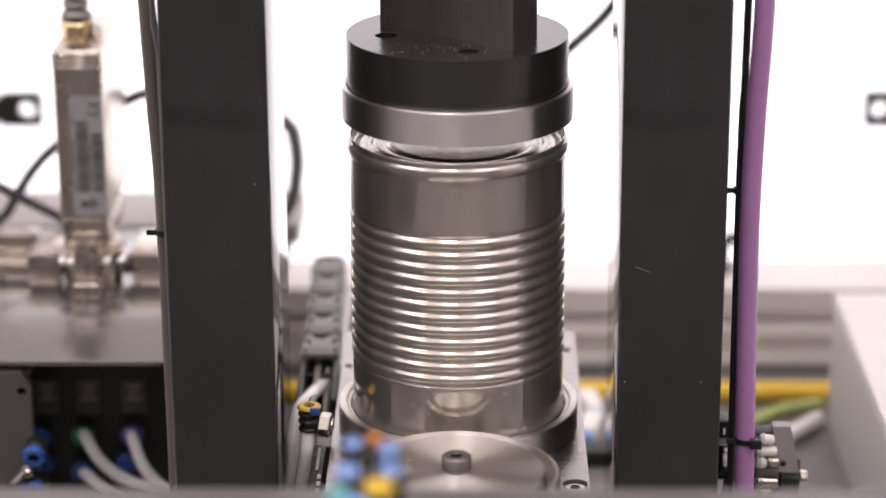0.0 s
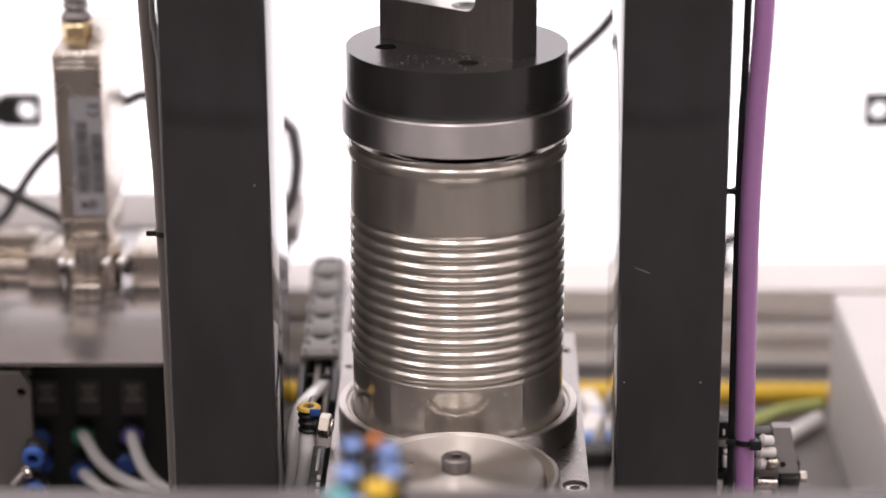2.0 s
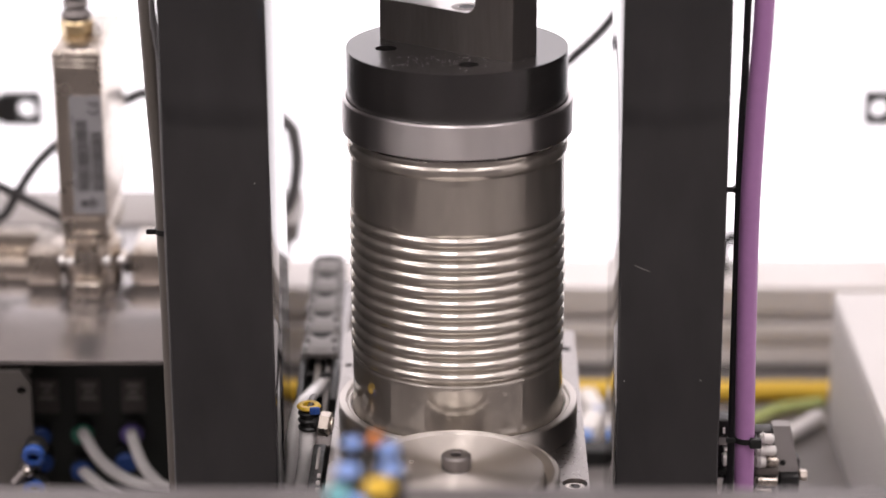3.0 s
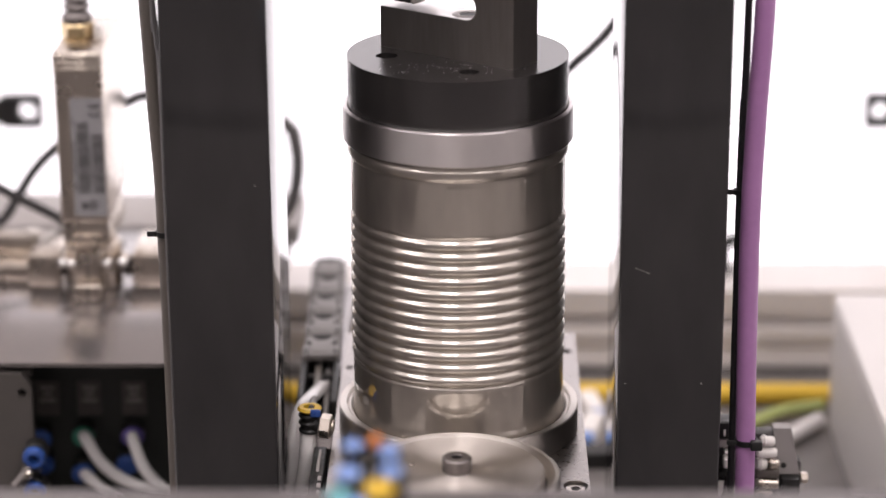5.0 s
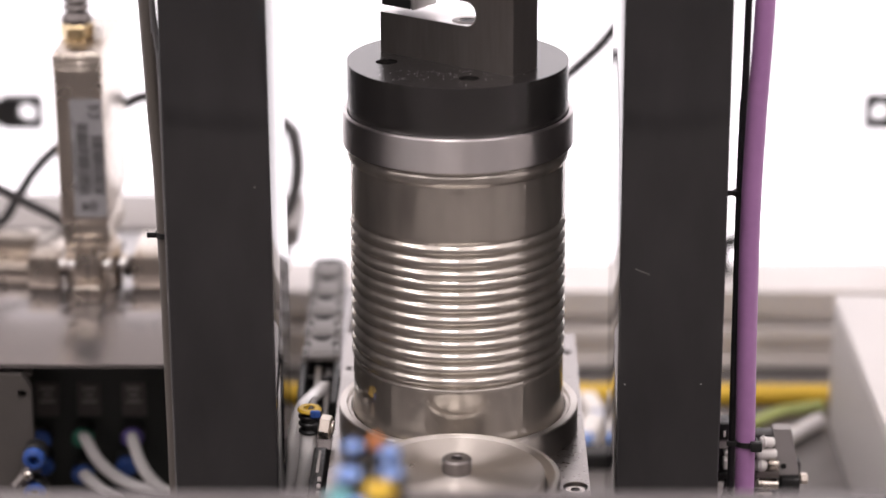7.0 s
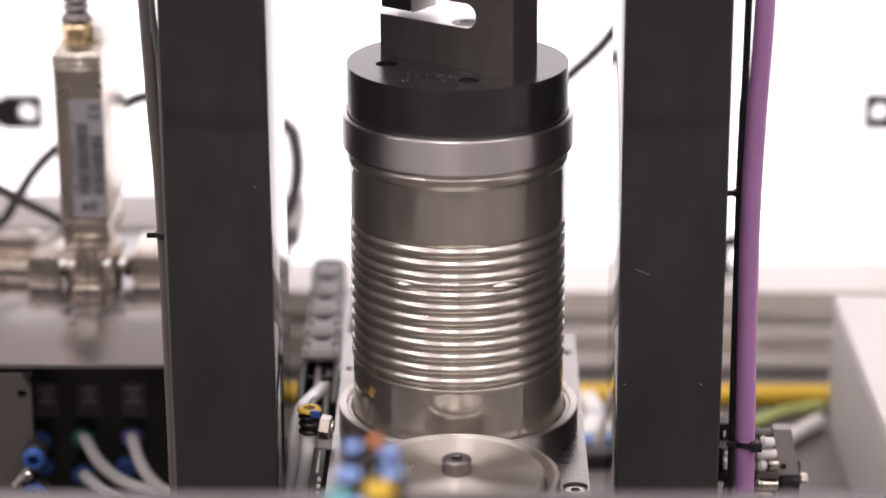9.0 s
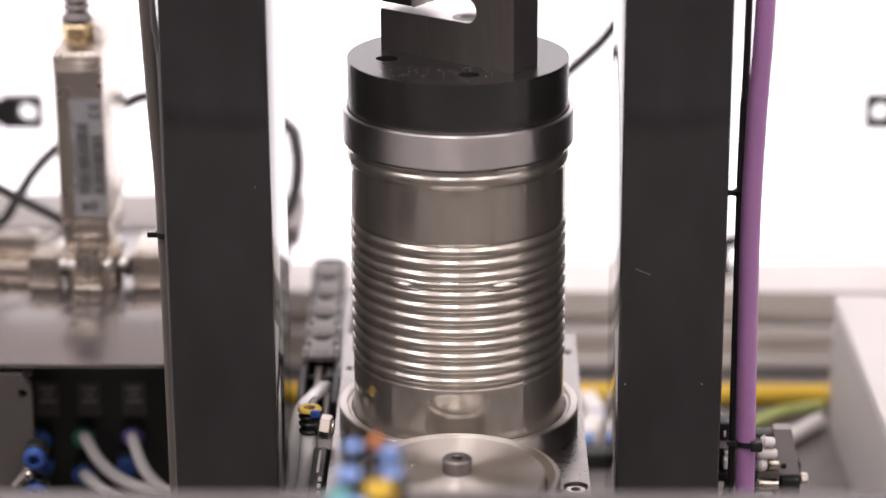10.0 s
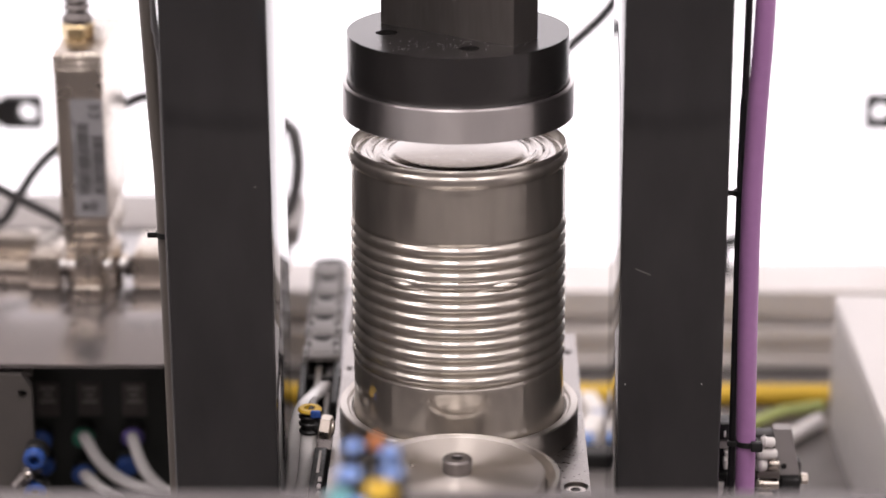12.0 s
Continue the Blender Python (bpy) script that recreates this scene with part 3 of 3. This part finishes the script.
def valve_block():
    t = thing("valve_block", (-180, 130, -80), "black pneumatic valve block with push-in fittings", "valve block")
    part("body", box(-80, 78, -47, 40, 0, 85, 1.0), VALVE, t)
    for x in (20.6, 36.8, 54.0):
        q = part("name_plate", box(x - 4.7, x + 4.7, -47.6, -46.9, 48.2, 62.6, 0.3, 1), BRACKET, t)
        for k, w in enumerate((2.6, 1.8, 2.9)):
            part("bar", box(x - w, x + w, -47.75, -47.62, 59.3 - 2.6 * k, 60.5 - 2.6 * k, 0), GREYMETAL, q)
    spots = [(17.8, 41.1, DEEPBLUE), (34.4, 42.3, GREEN), (53.4, 42.4, VIOLET), (14.1, 32.7, DEEPBLUE), (33.5, 26.8, DEEPBLUE), (50.9, 30.5, DEEPBLUE), (18.0, 30.5, DEEPBLUE), (13.7, 19.1, DEEPBLUE), (15.3, 14.4, ORANGE)]
    for x, z, m in spots:
        f = part("fitting", rod((x, -47.2, z), (x, -52, z), 4.5, 20, 0.6), BLACK, t)
        part("release_ring", rod((x, -52, z), (x + 0.3, -55.0, z - 0.8), 4.4, 20, 0.9), m, f, "coloured release ring")
    part("elbow", rod((15, -50, 29), (15, -57, 28), 2.8, 16, 0.6, rod((8, -55, 24), (15, -55, 29), 2.2, 16, 0.5)), NICKEL, t, "plated elbow joint")
    return t


valve_block()
for path in ([(-145.4, 76.8, -37.5), (-143.3, 70.6, -36.5), (-138.8, 67.5, -43.3), (-132.4, 67.5, -50.0), (-124.1, 67.5, -54.7), (-113.7, 67.5, -57.1), (-99.1, 68.5, -57.8), (-85.6, 70.6, -58.9)],
             [(-126.5, 76.8, -37.5), (-125.3, 70.6, -37.0), (-122.5, 67.5, -44.3), (-118.7, 66.4, -50.5), (-112.6, 66.4, -56.3), (-101.2, 67.5, -60.9), (-87.7, 70.6, -64.1)],
             [(-146.4, 76.8, -53.2), (-142.8, 70.6, -53.1), (-137.6, 67.5, -56.3), (-132.4, 66.4, -59.9), (-123.1, 66.4, -65.1), (-104.3, 67.5, -70.3), (-87.7, 70.6, -72.4)]):
    cable("air_tube", path, 2.4, TUBE, "translucent air tube bending out of the valve block", "air tubes")


def side_bracket():
    t = thing("side_bracket", (-167, 41, -80), "grey sheet-metal bracket with a round hole", "bracket")
    b = plate([(-30, 0), (4, 0), (9.5, 30), (9.5, 78), (6, 83), (-30, 83)], [(6.2, 75.5, 1.7)], -2, 2)
    b.transform(Matrix.Rotation(radians(90), 4, "X"))
    part("sheet", b, BRACKET, t)
    part("flange", box(-30, 9.2, 2.2, 5.8, 80.5, 83, 0.3), BRACKET, t)
    return t


side_bracket()


def bulkhead_fitting(at, m):
    t = thing("bulkhead_fitting", at, "black air fitting with a coloured ring on the bracket", "fitting", "bulkhead fittings")
    part("body", rod((0, 0, 0), (0, -6, -0.6), 4.4, 20, 0.6), BLACK, t)
    part("release_ring", rod((0, -6, -0.6), (0, -9.5, -1.2), 4.2, 20, 0.8, inner=2.0), m, t, "coloured release ring")
    return t


bulkhead_fitting((-156.2, 38.9, -26), DEEPBLUE)
bulkhead_fitting((-156.8, 38.9, -40), DEEPBLUE)


def plated_elbow():
    t = thing("plated_elbow", (-159, 38.9, -33), "small plated elbow joint with a bright screw", "fitting")
    part("body", rod((0, 0, 0), (0, -9, 0), 2.6, 16, 0.6, rod((0, -7, 0), (-5, -10, -5), 2.2, 16, 0.5)), KNOB, t)
    part("screw", rod((0.6, -9, 0.4), (0.6, -11, 0.2), 1.9, 16, 0.5, inner=0.9), SATIN, t, "bright screw head")
    return t


plated_elbow()


# Cable chain, fitting and tubes beside the base plate
def cable_chain():
    t = thing("cable_chain", (-52.1, 59.5, -9), "grey plastic cable chain with open black end", "cable chain", turn=1.28)
    for k in range(5):
        y = 22.4 * k
        b = box(-4.6, 4.6, y + 0.6, y + 21.8, 8.8, 11.2, 0.6)
        b = box(-6.9, -4.7, y + 0.4, y + 12, 0, 11.5, 0.6, 2, b)
        b = box(4.7, 6.9, y + 0.4, y + 12, 0, 11.5, 0.6, 2, b)
        b = box(-6.3, -4.7, y + 11.5, y + 23, 0.5, 10.9, 0.6, 2, b)
        b = box(4.7, 6.3, y + 11.5, y + 23, 0.5, 10.9, 0.6, 2, b)
        ln = part("link", b, CHAIN, t)
        # Thin black plates paint the shade of the crossbar's notch and slots.
        part("notch", plate([(-4.3, y + 21.9), (-3.6, y + 19.6), (-1.4, y + 16.6), (1.4, y + 16.6), (3.6, y + 19.6), (4.3, y + 21.9)], [], 11.1, 11.35), RECESS_SHADE, ln, "flat black plate painting the shade of a notch")
        part("ridge", box(-3.2, 3.2, y + 4.0, y + 5.0, 11.1, 11.6, 0.2, 1), CHAIN, ln)
        for s in (-1, 1):
            part("hinge_pin", rod((s * 5.7, y + 4, 11.3), (s * 5.7, y + 4, 11.75), 1.2, 10, 0.2), BLACK, ln)
            part("slot", box(*sorted((s * 4.0, s * 5.9)), y + 12.6, y + 14.2, 11.0, 11.4, 0, 1), RECESS_SHADE, ln)
    for s in (-1, 1):
        part("end_cheek", box(*sorted((s * 4.9, s * 7.4)), -40, 0.1, 0, 9.5, 1.1, 3), BLACK, t, "black end cheek")
    part("end_floor", box(-4.8, 4.8, -40, 0, 0, 1.5, 0.3, 1), RECESS_SHADE, t)
    part("end_bridge", box(-4.8, 4.8, -9, -6, 3.5, 6.5, 0.4, 1), BLACK, t)
    part("hose", sweep([(-0.6, 20, 5), (-0.6, 0, 6), (-0.6, -36, 10), (-0.4, -62, 18), (-0.2, -72, 20), (-0.2, -73, 16)], 1.3), BEIGE, t, "beige hose")
    part("hose", sweep([(3.0, 20, 4), (3.0, 0, 4), (3.0, -30, 4), (3.0, -48, 2)], 1.2), GREYMETAL, t, "grey hose")
    return t


cable_chain()


def chain_ledge():
    t = thing("chain_ledge", (-51, 90, -80), "dark ledge block under the cable chain", "ledge")
    part("block", box(-7.2, 6.5, -90, 80, 0, 70.8, 0.5), SHELF, t)
    return t


chain_ledge()


def elbow_fitting():
    t = thing("elbow_fitting", (-51.3, -14, 6.5), "black elbow air fitting with plated nut and yellow ring", "fitting")
    b = rod((0, 0, -4.0), (0, 0, 4.4), 3.3, 24, 1.2, rod((0, 0, 0), (4.0, -1, -1), 3.0, 20, 0.8))
    for z in (-3.2, -0.4, 2.2):
        b = rod((0, 0, z), (0, 0, z + 1.5), 3.9, 24, 0.5, b)
    part("body", b, BLACK, t)
    part("release_ring", rod((0, 0, 4.5), (0, 0, 6.0), 4.2, 24, 0.6, inner=2.0), YELLOW, t, "yellow release ring")
    part("insert", box(0.4, 4.0, -4.3, -2.6, 3.6, 6.2, 0.5), DEEPBLUE, t, "blue insert in the ring")
    part("nut", rod((3.4, -1, -0.6), (7.6, -1.6, -1.0), 4.3, 6, 0.5), NICKEL, t, "plated hexagon nut")
    part("nut_collar", rod((7.5, -1.6, -1.0), (8.4, -1.7, -1.1), 2.6, 16, 0.3), NICKEL, t)
    return t


elbow_fitting()


def slotted_strip():
    t = thing("slotted_strip", (-47.6, -16, -80), "black slotted strip beside the base plate", "strip")
    part("bar", box(-2.2, 2.2, -64, 0, 0, 78.5, 0.5), BLACK, t)
    part("edge_strip", box(-0.4, 0.6, -22, -4, 78.4, 79.2, 0.3, 1), GREYMETAL, t, "pale edge strip")
    for k in range(6):
        part("tooth", box(0.6, 1.9, -29.5 - 5.6 * k, -26.3 - 5.6 * k, 78.4, 79.3, 0.3, 1), GREYMETAL, t, "pale tooth")
    return t


slotted_strip()
cable("air_tube", [(-52.0, -14, 3.0), (-52.3, -15, -4), (-53.2, -14, -12), (-54.8, -13, -20), (-60, -12, -42), (-66, -10, -76)], 2.9, TUBE, "translucent air tube under the elbow fitting", "air tubes")
cable("air_tube", [(-50.5, 44, -4), (-53, 20, 2), (-55.8, 2, 4), (-57.2, -8, -2), (-57.6, -9, -10), (-58.8, -8, -20), (-64, -4, -45), (-69, 4, -76)], 2.6, TUBE, "translucent air tube beside the cable chain", "air tubes")


# Right of the press
def power_box():
    t = thing("power_box", (247.8, 19, -80), "light grey metal power supply with slotted side", "power supply")
    s = part("shell", box(-90, 90, -28, 169, 0, 60, 1.2, 2), BOXGREY, t)
    # Each slot is a thin proud plate; its darker grey paints the shade inside.
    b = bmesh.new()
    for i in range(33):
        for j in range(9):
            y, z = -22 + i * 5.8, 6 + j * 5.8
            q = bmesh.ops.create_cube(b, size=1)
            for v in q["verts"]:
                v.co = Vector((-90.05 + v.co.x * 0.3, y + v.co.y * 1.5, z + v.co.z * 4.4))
    tagged(part("vent_pattern", b, VENT_SHADE, s), kind="stuff")
    return t


power_box()
cable("yellow_hose", [(-300, 213, -75.3), (-100, 212, -75.3), (60, 212, -75.3), (160, 211, -75.3), (300, 210, -75.3)], 4.6, YELLOW, "yellow corrugated hose lying along the rail")
cable("earth_wire", [(104, 160, -77.6), (118, 176, -77.6), (128, 184, -76), (137.6, 193, -76), (147, 197, -76), (157, 203, -77)], 2.4, GREENYELLOW, "green and yellow earth wire")
cable("air_tube", [(132, 160, -76.4), (140.6, 168, -76), (147, 176, -76), (153.3, 183.5, -76)], 3.4, TUBE, "short translucent hose end", "air tubes")


def connector_cluster():
    t = thing("connector_cluster", (106, 0, -80), "black manifold with white and metal connectors", "connector")
    part("bracket", box(-19, -9, -2, 10, 0, 80, 0.6), BLACK, t)
    part("clip", box(-15.5, -9.6, -6, -2.2, 77, 83, 0.6), BLACK, t)
    part("lug", box(-15.8, -9.4, -5, -2.2, 73.2, 76.4, 0.4), GREYMETAL, t, "grey sheet lug")
    part("lug", box(-15.8, -8.0, -5.5, -2.2, 60.5, 64.0, 0.4), BLACK, t)
    for x0, x1, z0, z1 in ((-13.2, -11.6, 66.0, 69.4), (-13.0, -11.6, 71.2, 72.3), (-13.6, -12.8, 78.2, 80.6)):
        part("contact", box(x0, x1, -6.6, -2.1, z0, z1, 0.3), WHITEPAINT, t, "white contact")
    part("tongue", prism([(-15.0, 62), (-12.6, 62), (-13.4, 55), (-14.4, 52)], -5.5, -3.5), WHITEPAINT, t, "tapered white tongue")
    part("arm", box(-8.9, 16, 9, 15, 56, 62, 0.6), DARKGREY, t)
    rows = ((-0.4, 4.6, 75.0, 1.9, WHITEPAINT), (-1.4, 5.6, 70.6, 1.9, WHITEPAINT), (-1.4, 2.0, 66.4, 2.3, WHITEPAINT), (2.1, 6.4, 66.4, 1.9, NICKEL), (-1.0, 6.6, 58.8, 2.1, NICKEL), (-1.0, 4.6, 54.6, 1.6, NICKEL))
    for x0, x1, z, r, m in rows:
        c = part("connector", rod((x0, -3, z), (x1, -2, z - 0.6), r, 16, 0.5), m, t, "white plastic connector" if m == WHITEPAINT else "plated metal connector")
        part("collar", rod((x0 + 0.9, -2.85, z), (x0 + 1.7, -2.7, z - 0.1), r + 0.35, 16, 0.2), m, c)
    part("backing", box(-1.6, 6.4, 1.0, 8, 50, 76, 0.6), DARKGREY, t)
    part("spacer", box(-1.4, 6.8, -4.0, 0.8, 61.2, 64.2, 0.4), BEIGE, t)
    side = part("side_plate", prism([(6.6, 61), (14.4, 61), (10.8, 78.5), (4.6, 78.5)], 0, 5), GREYMETAL, t, "grey sheet side plate")
    # A proud black disc paints the shade of a hole in the plate.
    part("hole", rod((8.6, -0.15, 64.4), (8.6, 0.6, 64.4), 1.1, 14, 0.1), RECESS_SHADE, side)
    part("block", box(7.6, 14.2, -4, 4.5, 51.5, 60.8, 0.6), BLACK, t)
    part("screw", rod((14.3, -1, 60.2), (17.2, -1, 60.2), 2.1, 6, 0.5), NICKEL, t)
    part("post", box(-2, 8, 8.2, 16, 0, 55.8, 0.6), DARKGREY, t)
    return t


connector_cluster()


def plug(x, y, turn):
    t = thing("white_plug", (x, y, -80), "white plastic plug lying beside the base plate", "plug", "white plugs", turn=turn)
    part("body", box(-4, 4, -10, 10, 0, 9, 1.2), WHITEPAINT, t)
    part("nose", box(-2.8, 2.8, -15, -9.8, 1, 7.5, 0.8), BLUE, t, "blue plug nose")
    return t


plug(56, 196, 10)
plug(55, 172, -12)


def cross_bar():
    t = thing("cross_bar", (60, 146, -80), "black bar fixed to the machine bed", "bar")
    part("bar", box(-20, 30, -6, 6, 0, 7, 0.6), BLACK, t)
    return t


cross_bar()


def cable_tie(x, y, z, r, label):
    t = thing("cable_tie", (x, y, z), label, "cable tie", "cable ties")
    part("band", lathe([(r, -0.9), (r + 0.6, -0.9), (r + 0.6, 0.9), (r, 0.9)], 32, closed=True), BLACK, t)
    part("head", box(1.0, 5.0, -r - 2.0, -r + 0.6, -1.7, 1.7, 0.5), BLACK, t)
    part("strap", box(-r - 3.4, -r + 0.4, -r * 0.6, -r * 0.6 + 1.0, -0.9, 0.9, 0.3), BLACK, t)
    return t


cable_tie(98.2, -25, 4.6, 3.4, "black cable tie round the purple cable")
cable_tie(93.3, -21, 92.5, 1.5, "small black cable tie round the thin cable")
cable_tie(-98.6, -12, 75, 2.9, "black cable tie round the beige cable")


def latch(x, side):
    t = thing("latch_bracket", (x, 292, 31), "black latch bracket with a round hole", "bracket", "latch brackets")
    out = [(x * side, z) for x, z in ((-8.5, -7.5), (9.8, -7.5), (9.8, 7.5), (-8.5, 7.5))]
    out = out if side > 0 else out[::-1]
    b = plate(out, [(3.4 * side, 0, 4.0)], -3, 3)
    b.transform(Matrix.Rotation(radians(90), 4, "X"))
    b = box(*sorted((-8.4 * side, -22 * side)), -2.5, 4, -6, 5, 0.6, 2, b)
    part("tab", b, BLACK, t)
    return t


latch(-202.6, 1)
latch(193.3, -1)
structure("post_west", box(-262, -222, 282, 322, -80, 500, 1), ALU, "aluminium frame post", "post")
structure("post_east", box(215, 255, 282, 322, -80, 500, 1), ALU, "aluminium frame post", "post")


def ring_handle():
    t = thing("ring_handle", (124, 272, -42), "small black ring handle on the aluminium rail", "handle")
    pts = [(6 * math.cos(a), 0, 9.4 + 8.2 * math.sin(a)) for a in np.linspace(-1.2, 1.2 + 3.14, 14)]
    part("ring", sweep(pts, 3.0, 12, 4), BLACK, t)
    return t


ring_handle()


# In front: the beam of the machine's opening and a fitting on it
def front_beam():
    t = thing("front_beam", (0, -240, -80), "dark grey beam across the front of the machine", "beam")
    part("beam", box(-600, 600, -45, 40, 135, 146.9, 2.5, 3), BEAM, t)
    for x in (-560, 560):
        part("leg", box(x - 25, x + 25, -30, 30, 0, 134.8, 1), BEAM, t)
    return t


front_beam()


def front_fitting():
    t = thing("push_in_manifold", (-20, -245, 67), "pneumatic manifold with blue, orange and yellow rings", "manifold")
    part("body", box(-8.5, 9, -9, 18, 0.05, 9, 1), BLACK, t)
    part("step", box(-10.5, 7, -20, -9.2, 0.05, 7, 1), BLACK, t)
    for x, y, top, r in ((-5.0, 14.0, 26, 2.5), (4.4, 10.0, 26, 2.7), (-5.3, -3.0, 26, 3.1), (5.2, -2.0, 26, 2.8)):
        f = part("socket", rod((x, y, 9.1), (x, y, top - 1.6), r + 0.7, 18, 0.6), BLACK, t)
        ring = part("release_ring", rod((x, y, top - 1.6), (x, y, top + 0.7), r, 18, 0.8, inner=1.4), BLUE, f, "blue release ring")
    for x, y, top, r, m, words in ((0.6, 16.0, 26.4, 1.9, ORANGE, "orange ring"), (2.7, -12.5, 26.0, 3.9, YELLOW, "yellow ring"), (-7.0, -14.5, 25.0, 3.0, TEAL, "teal ring"), (-2.4, -17.5, 24.0, 2.4, BLUE, "blue ring")):
        f = part("stem", rod((x, y, 7.1 if y < -9 else 9.1), (x, y, top - 2.2), r * 0.8, 14, 0.3), BLACK, t)
        part("tag_ring", rod((x, y, top - 2.2), (x, y, top + 0.8), r, 16, 0.8), m, f, words)
    return t


front_fitting()

# Motion: rows of seconds and millimetres
HEAD_DROP = [(0.0, 1.80), (0.25, 2.75), (0.5, 3.75), (1.0, 4.34), (1.5, 4.93), (2.0, 5.42), (2.5, 5.75), (3.0, 6.5), (5.0, 8.2), (5.5, 8.55), (6.0, 9.05), (6.5, 9.43), (7.0, 9.95), (7.2, 10.15),
             (7.9, 10.7), (8.4, 10.9), (8.8, 10.85), (9.0, 10.55), (9.1, 10.0), (9.2, 9.0), (9.35, 8.8), (9.6, 8.8), (10.0, 8.88), (10.2, 8.5), (10.5, 7.1), (11.0, 3.95), (11.5, 0.65), (11.7, 0.15), (12.0, 0.0)]
CAN_DROP = [(0.0, 0.0), (3.0, 0.0), (4.9, 0.0), (5.5, 0.15), (6.0, 0.55), (6.5, 0.95), (7.0, 1.45), (7.2, 1.65), (7.9, 2.2), (8.4, 2.42), (8.8, 2.38), (9.2, 2.15), (10.0, 2.05), (12.0, 2.05)]


FOLD_OUT = [(0.0, 0.0), (7.0, 0.0), (7.4, 0.1), (8.0, 1.3), (8.5, 1.9), (12.0, 1.9)]


def motions():
    walk(HEAD, [(t, pose(0, 0, (114.3 - d) * MM)) for t, d in HEAD_DROP])
    x, y, z = HEAD_CABLE.location  # the cable hangs from the head and sinks with it
    walk(HEAD_CABLE, [(t, pose(x, y, z - 1.15 * (d - 1.8) * MM)) for t, d in HEAD_DROP])
    z = CAN_UPPER.location.z
    walk(CAN_UPPER, [(t, pose(0, 0, z - d * MM)) for t, d in CAN_DROP])
    for fold in CAN_FOLDS:
        way = Vector(fold["outward"])
        walk(fold, [(t, Matrix.Translation(way * (out - 1.2) * MM)) for t, out in FOLD_OUT])
    walk(CAN_RING, [(t, pose(0, 0, -0.25 * d * MM)) for t, d in CAN_DROP])


motions()
